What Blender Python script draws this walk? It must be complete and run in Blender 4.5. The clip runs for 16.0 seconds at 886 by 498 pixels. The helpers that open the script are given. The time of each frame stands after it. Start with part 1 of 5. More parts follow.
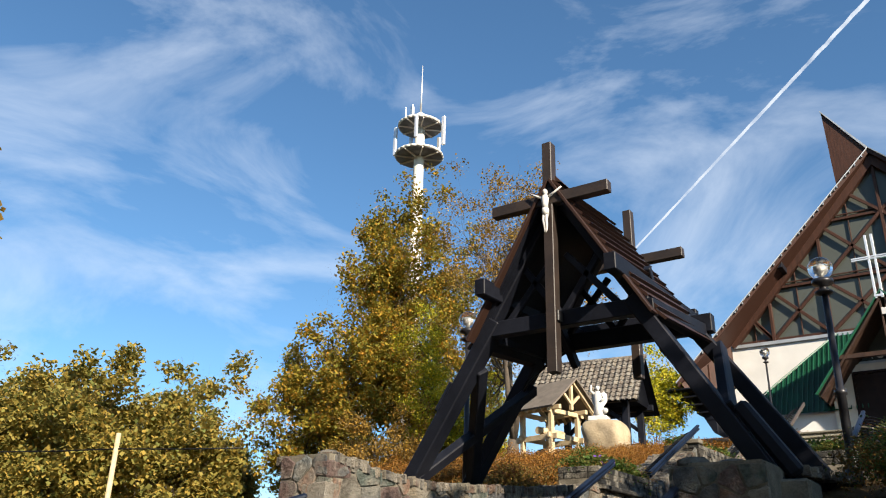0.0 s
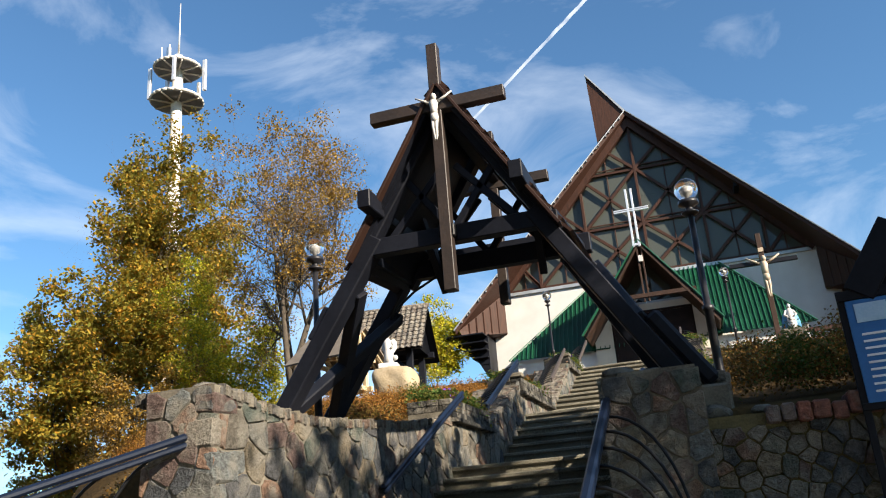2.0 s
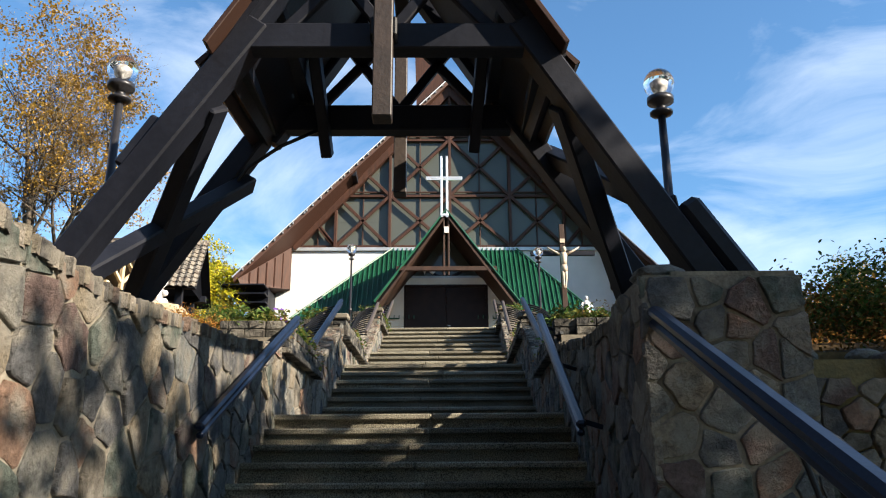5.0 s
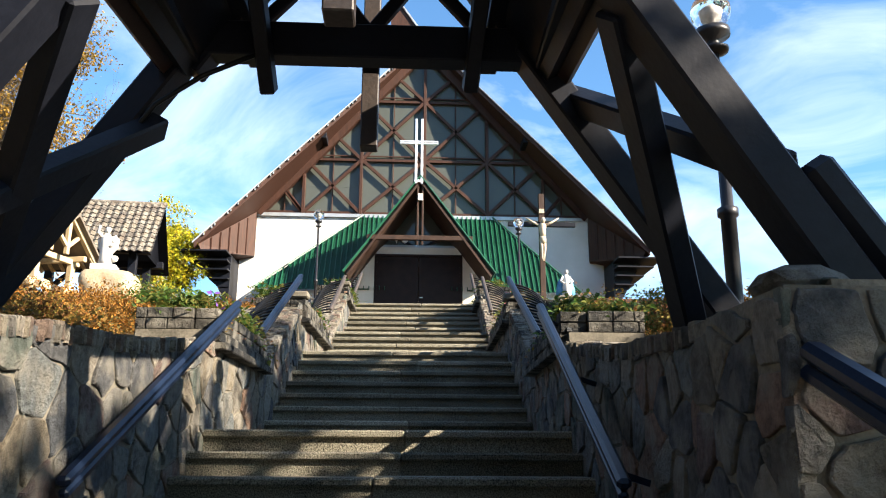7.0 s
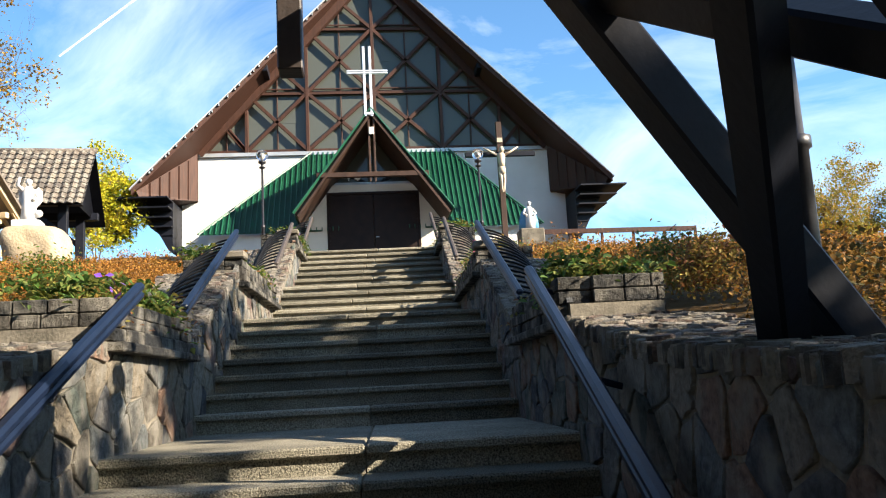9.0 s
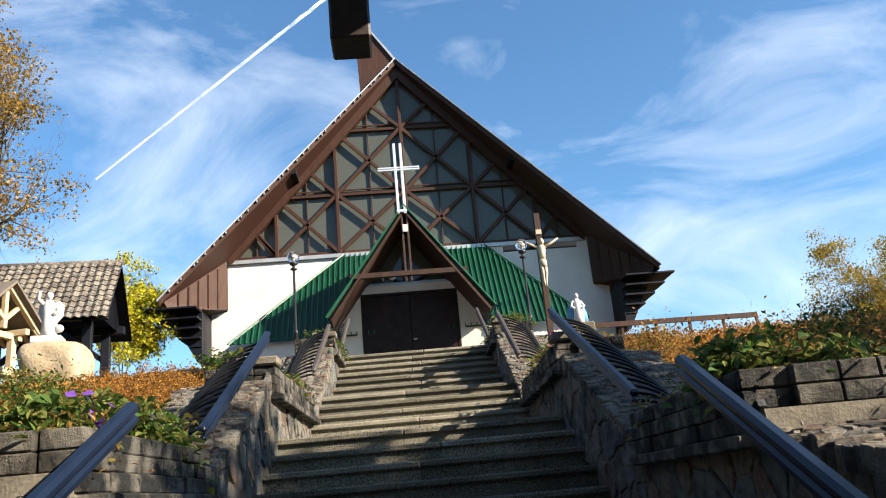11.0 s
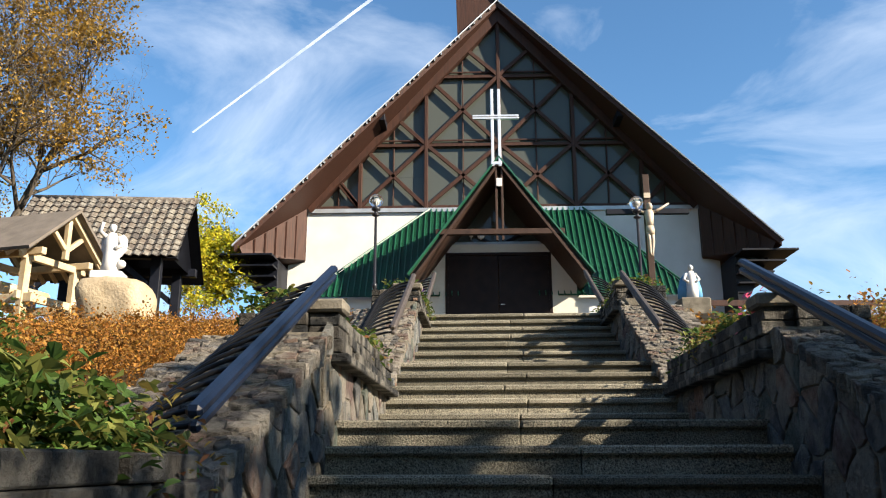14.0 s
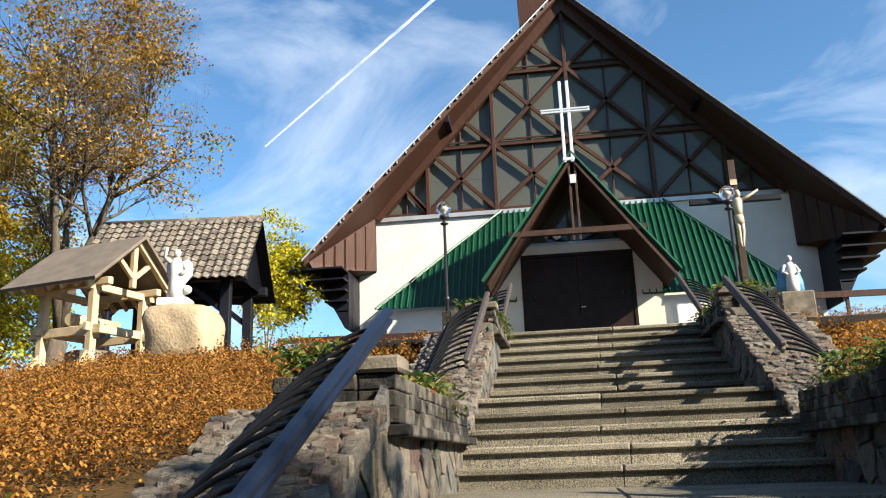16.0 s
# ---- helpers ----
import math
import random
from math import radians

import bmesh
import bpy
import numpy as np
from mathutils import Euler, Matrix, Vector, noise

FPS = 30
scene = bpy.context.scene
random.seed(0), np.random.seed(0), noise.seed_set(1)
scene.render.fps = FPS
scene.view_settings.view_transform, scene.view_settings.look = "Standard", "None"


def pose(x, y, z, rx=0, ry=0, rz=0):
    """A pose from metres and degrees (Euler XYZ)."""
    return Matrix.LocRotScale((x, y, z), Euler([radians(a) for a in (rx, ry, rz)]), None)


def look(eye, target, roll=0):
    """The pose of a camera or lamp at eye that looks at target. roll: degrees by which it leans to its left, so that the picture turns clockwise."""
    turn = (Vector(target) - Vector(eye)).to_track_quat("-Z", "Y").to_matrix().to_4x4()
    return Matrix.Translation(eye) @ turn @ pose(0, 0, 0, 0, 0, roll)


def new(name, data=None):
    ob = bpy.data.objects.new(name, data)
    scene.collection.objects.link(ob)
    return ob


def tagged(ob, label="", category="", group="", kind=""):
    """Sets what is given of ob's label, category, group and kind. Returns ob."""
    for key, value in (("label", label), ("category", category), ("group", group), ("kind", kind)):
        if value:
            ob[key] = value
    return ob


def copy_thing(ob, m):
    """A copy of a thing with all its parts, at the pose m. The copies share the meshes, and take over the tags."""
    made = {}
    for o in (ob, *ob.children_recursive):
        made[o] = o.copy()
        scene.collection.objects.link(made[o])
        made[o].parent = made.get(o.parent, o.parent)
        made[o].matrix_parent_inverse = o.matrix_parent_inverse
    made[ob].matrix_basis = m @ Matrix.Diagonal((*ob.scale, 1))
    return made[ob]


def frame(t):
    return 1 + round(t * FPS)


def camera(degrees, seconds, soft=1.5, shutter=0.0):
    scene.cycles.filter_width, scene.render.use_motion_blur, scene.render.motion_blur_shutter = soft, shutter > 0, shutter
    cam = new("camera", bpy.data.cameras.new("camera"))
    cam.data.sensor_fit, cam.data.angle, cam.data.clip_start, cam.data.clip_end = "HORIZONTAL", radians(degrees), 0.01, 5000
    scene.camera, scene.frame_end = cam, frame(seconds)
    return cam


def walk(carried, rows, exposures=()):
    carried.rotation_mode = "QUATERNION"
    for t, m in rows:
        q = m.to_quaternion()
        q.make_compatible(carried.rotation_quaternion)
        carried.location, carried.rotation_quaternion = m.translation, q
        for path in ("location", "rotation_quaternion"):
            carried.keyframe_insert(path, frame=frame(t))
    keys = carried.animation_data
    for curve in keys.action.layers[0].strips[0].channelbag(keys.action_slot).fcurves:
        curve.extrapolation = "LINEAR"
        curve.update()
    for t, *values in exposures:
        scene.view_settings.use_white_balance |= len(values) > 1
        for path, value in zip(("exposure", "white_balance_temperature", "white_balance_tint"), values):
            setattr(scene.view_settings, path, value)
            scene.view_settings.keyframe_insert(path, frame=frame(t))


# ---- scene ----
cam = camera(57.8, 16.0, soft=1.1)
PATH = [
    (0, (2.558, -0.846, 1.355), (1.505, 0.67, 2.124), 1.6),
    (0.5, (2.319, -0.87, 1.366), (1.293, 0.661, 2.142), 3.2),
    (1, (1.949, -0.783, 1.318), (0.991, 0.779, 2.119), 0.5),
    (1.5, (1.503, -0.722, 1.248), (0.804, 0.989, 2.013), -4.3),
    (2, (1.035, -0.557, 1.266), (0.506, 1.255, 1.926), -4.5),
    (2.5, (0.634, -0.242, 1.279), (0.275, 1.61, 1.943), -2.6),
    (3, (0.296, 0.104, 1.235), (-0.035, 1.963, 1.895), -1.8),
    (3.5, (0.002, 0.519, 1.207), (-0.177, 2.402, 1.859), -1.3),
    (4, (-0.208, 0.967, 1.212), (-0.335, 2.868, 1.82), -0.6),
    (4.2, (-0.294, 1.178, 1.2), (-0.353, 3.092, 1.779), -0.6),
    (6.3, (-0.607, 3.073, 1.692), (-0.546, 4.984, 2.279), -0.4),
    (6.5, (-0.605, 3.193, 1.732), (-0.533, 5.108, 2.303), -0.4),
    (7, (-0.564, 3.49, 1.808), (-0.471, 5.423, 2.311), 0.3),
    (7.5, (-0.546, 3.855, 1.952), (-0.435, 5.805, 2.381), -0.6),
    (8, (-0.546, 4.116, 2.065), (-0.419, 6.077, 2.433), -1.9),
    (8.2, (-0.524, 4.235, 2.105), (-0.388, 6.198, 2.462), -2.1),
    (10.3, (-0.563, 5.803, 2.472), (-0.251, 7.753, 2.787), -5.0),
    (10.5, (-0.612, 5.946, 2.473), (-0.301, 7.889, 2.831), -5.5),
    (11, (-0.749, 6.238, 2.495), (-0.607, 8.145, 3.079), -5.3),
    (11.5, (-0.82, 6.597, 2.489), (-0.996, 8.469, 3.173), -2.9),
    (12, (-0.898, 7.018, 2.42), (-1.07, 8.895, 3.087), -3.1),
    (12.5, (-0.955, 7.548, 2.457), (-1.11, 9.431, 3.111), -2.3),
    (13, (-1.0, 7.981, 2.591), (-1.149, 9.883, 3.193), -1.1),
    (13.5, (-1.06, 8.322, 2.738), (-1.181, 10.25, 3.256), -0.8),
    (14, (-1.013, 8.603, 2.83), (-1.076, 10.533, 3.348), -0.1),
    (14.5, (-1.038, 8.875, 2.999), (-1.094, 10.804, 3.525), -1.3),
    (15, (-1.011, 9.12, 3.123), (-1.05, 11.051, 3.644), -1.9),
    (15.5, (-1.001, 9.372, 3.203), (-1.119, 11.3, 3.725), -2.0),
    (16, (-1.049, 9.54, 3.28), (-1.295, 11.455, 3.799), -2.0),
]
walk(cam, [(t, look(eye, target, roll)) for t, eye, target, roll in PATH], [(0.0, 1.34), (1.0, 1.32), (1.5, 1.32), (2.0, 1.5), (2.6, 1.75), (4.0, 1.8), (6.3, 2.1), (7.5, 2.3), (8.2, 2.25), (10.5, 1.88), (12.5, 1.63), (13.5, 1.68), (16.0, 1.68)])

# ---- light: clear autumn sky with thin cloud, low sun from the right and behind ----
SUN_WAY = Vector((0.76, -0.38, 0.46)).normalized()
world = bpy.data.worlds.new("sky")
scene.world = world
world.use_nodes = True
wn, wl = world.node_tree.nodes, world.node_tree.links
wn.clear()
sky = wn.new("ShaderNodeTexSky")
sky.sky_type, sky.sun_disc = "NISHITA", False
sky.sun_elevation = math.asin(SUN_WAY.z)
sky.sun_rotation = math.atan2(SUN_WAY.x, SUN_WAY.y)
sky.air_density, sky.dust_density, sky.ozone_density = 1.0, 0.3, 2.5
coord = wn.new("ShaderNodeTexCoord")
stretch = wn.new("ShaderNodeMapping")
stretch.inputs["Scale"].default_value = (1.5, 1.2, 3.0)
stretch.inputs["Location"].default_value = (0.6, 0.2, 0.9)
stretch.inputs["Rotation"].default_value = (0.35, 0.15, 0.5)
wl.new(coord.outputs["Generated"], stretch.inputs["Vector"])
wisps = wn.new("ShaderNodeTexNoise")
wisps.inputs["Scale"].default_value, wisps.inputs["Detail"].default_value = 2.0, 11.0
wisps.inputs["Roughness"].default_value, wisps.inputs["Distortion"].default_value = 0.58, 0.9
wl.new(stretch.outputs["Vector"], wisps.inputs["Vector"])
veil = wn.new("ShaderNodeValToRGB")
veil.color_ramp.elements[0].position, veil.color_ramp.elements[1].position = 0.48, 0.84
veil.color_ramp.elements[0].color, veil.color_ramp.elements[1].color = (0, 0, 0, 1), (0.66, 0.66, 0.66, 1)
wl.new(wisps.outputs["Fac"], veil.inputs["Fac"])
cloud = wn.new("ShaderNodeMix")
cloud.data_type = "RGBA"
cloud.inputs["B"].default_value = (6.2, 6.7, 7.4, 1)
tone = wn.new("ShaderNodeMix")
tone.data_type, tone.blend_type = "RGBA", "MULTIPLY"
tone.inputs["Factor"].default_value = 1.0
tone.inputs["B"].default_value = (0.66, 0.91, 1.02, 1)
wl.new(sky.outputs["Color"], tone.inputs["A"])
wl.new(veil.outputs["Color"], cloud.inputs["Factor"])
wl.new(tone.outputs["Result"], cloud.inputs["A"])
air = wn.new("ShaderNodeBackground")
air.inputs["Strength"].default_value = 0.066
wl.new(cloud.outputs["Result"], air.inputs["Color"])
wl.new(air.outputs["Background"], wn.new("ShaderNodeOutputWorld").inputs["Surface"])
sun = new("sun", bpy.data.lights.new("sun", "SUN"))
sun.data.energy, sun.data.angle, sun.data.color = 5.0, radians(0.5), (1.0, 0.87, 0.70)
sun.matrix_world = look((60, -50, 60), Vector((60, -50, 60)) - SUN_WAY)


# ---- materials ----
def shader(name):
    m = bpy.data.materials.new(name)
    m.use_nodes = True
    return m, m.node_tree.nodes, m.node_tree.links, m.node_tree.nodes["Principled BSDF"]


def surface(name, dark, light, scale=6.0, rough=0.8, metal=0.0, bump=0.3, fine=60.0, vary=None, stretch=(1, 1, 1), depth=0.02, speckle=0.35):
    """A surface with two scales of variation; vary: the spread of tone from piece to piece ("object" or "island")."""
    m, n, l, b = shader(name)
    place, squeeze = n.new("ShaderNodeTexCoord"), n.new("ShaderNodeMapping")
    squeeze.inputs["Scale"].default_value = stretch
    l.new(place.outputs["Object"], squeeze.inputs["Vector"])
    big, small = n.new("ShaderNodeTexNoise"), n.new("ShaderNodeTexNoise")
    big.inputs["Scale"].default_value, big.inputs["Detail"].default_value = scale, 6
    small.inputs["Scale"].default_value, small.inputs["Detail"].default_value = fine, 4
    for k in (big, small):
        l.new(squeeze.outputs["Vector"], k.inputs["Vector"])
    ramp = n.new("ShaderNodeValToRGB")
    ramp.color_ramp.elements[0].position, ramp.color_ramp.elements[1].position = 0.32, 0.68
    ramp.color_ramp.elements[0].color, ramp.color_ramp.elements[1].color = (*dark, 1), (*light, 1)
    blend = n.new("ShaderNodeMath")
    blend.operation = "MULTIPLY_ADD"
    blend.inputs[1].default_value = speckle
    l.new(small.outputs["Fac"], blend.inputs[0])
    part_big = n.new("ShaderNodeMath")
    part_big.operation = "MULTIPLY"
    part_big.inputs[1].default_value = 1 - speckle
    l.new(big.outputs["Fac"], part_big.inputs[0])
    l.new(part_big.outputs[0], blend.inputs[2])
    l.new(blend.outputs[0], ramp.inputs["Fac"])
    out = ramp.outputs["Color"]
    if vary:
        info = n.new("ShaderNodeObjectInfo" if vary == "object" else "ShaderNodeNewGeometry")
        pick = info.outputs["Random" if vary == "object" else "Random Per Island"]
        shift = n.new("ShaderNodeHueSaturation")
        span = n.new("ShaderNodeMapRange")
        span.inputs["To Min"].default_value, span.inputs["To Max"].default_value = 0.6, 1.35
        l.new(pick, span.inputs["Value"])
        l.new(span.outputs["Result"], shift.inputs["Value"])
        l.new(out, shift.inputs["Color"])
        out = shift.outputs["Color"]
    l.new(out, b.inputs["Base Color"])
    b.inputs["Roughness"].default_value, b.inputs["Metallic"].default_value = rough, metal
    if bump:
        relief = n.new("ShaderNodeBump")
        relief.inputs["Strength"].default_value, relief.inputs["Distance"].default_value = bump, depth
        l.new(blend.outputs[0], relief.inputs["Height"])
        l.new(relief.outputs["Normal"], b.inputs["Normal"])
    return m


def pieces(name, colours, by, rough=0.85, bump=0.5, scale=24.0, leaf=False):
    """Many pieces, each of one of the given colours, picked by the object or the island."""
    m, n, l, b = shader(name)
    info = n.new("ShaderNodeObjectInfo" if by == "object" else "ShaderNodeNewGeometry")
    ramp = n.new("ShaderNodeValToRGB")
    ramp.color_ramp.interpolation = "CONSTANT" if not leaf else "LINEAR"
    while len(ramp.color_ramp.elements) < len(colours):
        ramp.color_ramp.elements.new(0.5)
    for i, c in enumerate(colours):
        ramp.color_ramp.elements[i].position = i / len(colours)
        ramp.color_ramp.elements[i].color = (*c, 1)
    l.new(info.outputs["Random" if by == "object" else "Random Per Island"], ramp.inputs["Fac"])
    out = ramp.outputs["Color"]
    if not leaf:
        place = n.new("ShaderNodeTexCoord")
        grain = n.new("ShaderNodeTexNoise")
        grain.inputs["Scale"].default_value, grain.inputs["Detail"].default_value = scale, 10
        grain.inputs["Roughness"].default_value = 0.7
        l.new(place.outputs["Object"], grain.inputs["Vector"])
        span = n.new("ShaderNodeMapRange")
        span.inputs["From Min"].default_value, span.inputs["From Max"].default_value = 0.3, 0.7
        span.inputs["To Min"].default_value, span.inputs["To Max"].default_value = 0.4, 1.6
        l.new(grain.outputs["Fac"], span.inputs["Value"])
        tint = n.new("ShaderNodeHueSaturation")
        l.new(out, tint.inputs["Color"])
        l.new(span.outputs["Result"], tint.inputs["Value"])
        out = tint.outputs["Color"]
        spots, spread, patch = n.new("ShaderNodeTexNoise"), n.new("ShaderNodeValToRGB"), n.new("ShaderNodeMix")
        spots.inputs["Scale"].default_value, spots.inputs["Detail"].default_value = 5.5, 9
        l.new(place.outputs["Object"], spots.inputs["Vector"])
        spread.color_ramp.elements[0].position, spread.color_ramp.elements[1].position = 0.46, 0.64
        l.new(spots.outputs["Fac"], spread.inputs["Fac"])
        patch.data_type = "RGBA"
        patch.inputs["B"].default_value = (0.20, 0.185, 0.155, 1)
        dim = n.new("ShaderNodeMath")
        dim.operation = "MULTIPLY"
        dim.inputs[1].default_value = 0.8
        l.new(spread.outputs["Color"], dim.inputs[0])
        l.new(dim.outputs[0], patch.inputs["Factor"])
        l.new(out, patch.inputs["A"])
        out = patch.outputs["Result"]
        relief = n.new("ShaderNodeBump")
        relief.inputs["Strength"].default_value, relief.inputs["Distance"].default_value = min(1.0, bump * 1.8), 0.05
        l.new(grain.outputs["Fac"], relief.inputs["Height"])
        l.new(relief.outputs["Normal"], b.inputs["Normal"])
    l.new(out, b.inputs["Base Color"])
    b.inputs["Roughness"].default_value = rough
    if leaf:
        b.inputs["Specular IOR Level"].default_value = 0.2
        glow = n.new("ShaderNodeBsdfTranslucent")
        both = n.new("ShaderNodeMixShader")
        both.inputs[0].default_value = 0.38
        l.new(out, glow.inputs["Color"])
        l.new(b.outputs[0], both.inputs[1])
        l.new(glow.outputs[0], both.inputs[2])
        l.new(both.outputs[0], n["Material Output"].inputs["Surface"])
    return m


STONE_TONES = [(0.0911, 0.0811, 0.0652), (0.16, 0.134, 0.0961), (0.053, 0.0564, 0.0609), (0.167, 0.106, 0.0748), (0.107, 0.106, 0.0961), (0.176, 0.154, 0.123), (0.0688, 0.0692, 0.0705), (0.0995, 0.0692, 0.0609), (0.114, 0.122, 0.119), (0.0651, 0.0771, 0.0652)]
M_STONE = pieces("field_stone", STONE_TONES, "object", 0.8, 0.6)
M_STONES = pieces("field_stones", STONE_TONES, "island", 0.8, 0.6)
M_SLATE = pieces("slate_slab", [(0.0197, 0.0197, 0.0189), (0.0295, 0.0276, 0.0236), (0.015, 0.0161, 0.0165), (0.0394, 0.0354, 0.0295)], "object", 0.75, 0.6)
M_RUBBLE = pieces("coping_rubble", [(0.096, 0.084, 0.068), (0.152, 0.132, 0.1), (0.06, 0.056, 0.052), (0.192, 0.168, 0.136), (0.112, 0.08, 0.0624)], "island", 0.85, 0.7)
M_BRICK = pieces("red_brick", [(0.225, 0.0825, 0.0525), (0.18, 0.075, 0.0525), (0.27, 0.1125, 0.0675), (0.15, 0.1125, 0.0975)], "object", 0.9, 0.5)
M_MORTAR = surface("mortar", (0.0597, 0.0544, 0.0424), (0.199, 0.176, 0.139), 5, 0.95, bump=0.6)
M_MOSS = surface("mossy_mortar", (0.04, 0.036, 0.016), (0.15, 0.12, 0.05), 5, 0.95, bump=0.8)
M_STEP = surface("washed_concrete", (0.016, 0.016, 0.013), (0.30, 0.275, 0.21), 2.0, 0.9, bump=0.8, fine=105, vary="object", speckle=0.74)
M_BEAM = surface("black_stained_timber", (0.003, 0.0036, 0.0065), (0.0095, 0.011, 0.017), 2, 0.5, bump=0.2, fine=26)
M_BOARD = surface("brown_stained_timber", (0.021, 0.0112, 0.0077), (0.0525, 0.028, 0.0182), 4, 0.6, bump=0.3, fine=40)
M_DARKBOARD = surface("dark_brown_timber", (0.010, 0.007, 0.006), (0.032, 0.021, 0.016), 4, 0.55, bump=0.35, fine=40)
M_FASCIA = surface("brown_sheet_metal", (0.021, 0.0102, 0.0072), (0.036, 0.018, 0.0126), 2, 0.45, bump=0.1)
M_CLAD = surface("red_brown_cladding", (0.02142, 0.00918, 0.00612), (0.05738, 0.02295, 0.01377), 3, 0.6, bump=0.3, fine=30, stretch=(6.12, 6.12, 0.459))
M_RENDER = surface("white_render", (0.49, 0.482, 0.458), (0.6, 0.592, 0.569), 1.3, 0.9, bump=0.25, fine=90)
M_CREAM = surface("cream_render", (0.495, 0.45, 0.369), (0.612, 0.567, 0.477), 1.5, 0.9, bump=0.25, fine=90)
M_GREEN = surface("green_sheet_roof", (0.0068, 0.0595, 0.0306), (0.0119, 0.0935, 0.04675), 1.2, 0.4, bump=0.08, fine=20)
M_DOOR = surface("dark_brown_door", (0.010, 0.006, 0.005), (0.026, 0.014, 0.010), 3, 0.5, bump=0.2, fine=40, stretch=(1, 1, 1))
M_STEEL = surface("brushed_light_metal", (0.62, 0.63, 0.64), (0.78, 0.78, 0.78), 3, 0.35, 0.6, bump=0.05)
M_ZINC = surface("grey_flashing", (0.304, 0.32, 0.336), (0.464, 0.48, 0.496), 2, 0.45, 0.5, bump=0.1)
M_RAIL = surface("dark_blue_painted_steel", (0.003, 0.006, 0.016), (0.005, 0.010, 0.024), 8, 0.36, 0.0, bump=0.08)
M_WORN = surface("weathered_brown_steel", (0.022, 0.017, 0.014), (0.065, 0.05, 0.04), 12, 0.6, 0.0, bump=0.3)
M_IRON = surface("black_painted_iron", (0.004, 0.0045, 0.0055), (0.01, 0.0105, 0.012), 10, 0.42, 0.2, bump=0.1)
M_POST = surface("black_lamp_post", (0.012, 0.012, 0.015), (0.026, 0.026, 0.03), 10, 0.4, 0.3, bump=0.1)
M_STATUE = surface("white_statue_plaster", (0.408, 0.3995, 0.3825), (0.527, 0.5185, 0.5015), 5, 0.7, bump=0.2)
M_SKIN = surface("pale_painted_figure", (0.30, 0.24, 0.17), (0.45, 0.37, 0.28), 7, 0.6, bump=0.2)
M_BLUE = surface("blue_painted_cloak", (0.05, 0.17, 0.30), (0.09, 0.26, 0.42), 6, 0.6, bump=0.2)
M_BOULDER = surface("sandstone_boulder", (0.2295, 0.1785, 0.1062), (0.374, 0.3017, 0.1997), 2.5, 0.9, bump=0.8, fine=18, depth=0.05)
M_RAW = surface("fresh_pale_timber", (0.357, 0.272, 0.153), (0.527, 0.4165, 0.2635), 4, 0.7, bump=0.3, fine=30)
M_FELT = surface("brown_roofing_felt", (0.085, 0.07, 0.055), (0.15, 0.125, 0.10), 3, 0.9, bump=0.3)
M_TILE = pieces("brown_roof_tile", [(0.075, 0.06, 0.048), (0.10, 0.08, 0.062), (0.06, 0.05, 0.042), (0.125, 0.105, 0.08)], "object", 0.85, 0.4)
M_BARK = surface("grey_brown_bark", (0.04, 0.033, 0.026), (0.12, 0.10, 0.078), 5, 0.95, bump=0.9, fine=30, stretch=(1, 1, 0.35), depth=0.05)
M_EARTH = surface("leafy_earth", (0.025, 0.02, 0.01), (0.10, 0.06, 0.022), 1.2, 0.95, bump=0.8, fine=25, depth=0.05)
M_PAVE = surface("grey_paving", (0.136, 0.128, 0.12), (0.232, 0.224, 0.208), 2.0, 0.9, bump=0.5)
M_TOWER = surface("pale_concrete_mast", (0.50, 0.47, 0.42), (0.68, 0.65, 0.6), 0.7, 0.8, bump=0.1)
M_MESHFLOOR = surface("dark_platform_grating", (0.10, 0.105, 0.11), (0.2, 0.2, 0.21), 2, 0.6, 0.3, bump=0.1)
M_RUST = pieces("rust_barberry_leaves", [(0.289, 0.119, 0.02125), (0.357, 0.1615, 0.02975), (0.204, 0.0765, 0.017), (0.391, 0.2125, 0.0425), (0.136, 0.07225, 0.0255)], "island", 0.7, leaf=True)
M_DIMRUST = pieces("brown_barberry_leaves", [(0.192, 0.096, 0.02), (0.12, 0.064, 0.016), (0.256, 0.136, 0.032), (0.08, 0.068, 0.0224)], "island", 0.7, leaf=True)
M_GOLD = pieces("golden_leaves", [(0.36, 0.235, 0.025), (0.27, 0.215, 0.03), (0.16, 0.165, 0.03), (0.38, 0.185, 0.02), (0.20, 0.18, 0.03)], "island", 0.6, leaf=True)
M_OCHRE = pieces("ochre_leaves", [(0.38, 0.22, 0.04), (0.27, 0.17, 0.045), (0.44, 0.26, 0.035), (0.19, 0.13, 0.045)], "island", 0.6, leaf=True)
M_LIME = pieces("yellow_green_leaves", [(0.56, 0.48, 0.03), (0.42, 0.42, 0.03), (0.60, 0.46, 0.03), (0.24, 0.28, 0.03)], "island", 0.6, leaf=True)
M_OLIVE = pieces("olive_leaves", [(0.20, 0.19, 0.045), (0.28, 0.22, 0.05), (0.13, 0.15, 0.04), (0.34, 0.24, 0.05)], "island", 0.6, leaf=True)
M_FIR = pieces("dark_needles", [(0.03, 0.05, 0.02), (0.045, 0.07, 0.025), (0.02, 0.035, 0.018)], "island", 0.6, leaf=True)
M_HERB = pieces("green_planter_leaves", [(0.05, 0.11, 0.02), (0.09, 0.15, 0.03), (0.035, 0.07, 0.018), (0.16, 0.17, 0.04)], "island", 0.6, leaf=True)
M_HERBDRY = pieces("turning_planter_leaves", [(0.25, 0.17, 0.04), (0.13, 0.12, 0.03), (0.32, 0.22, 0.05), (0.16, 0.07, 0.03)], "island", 0.6, leaf=True)
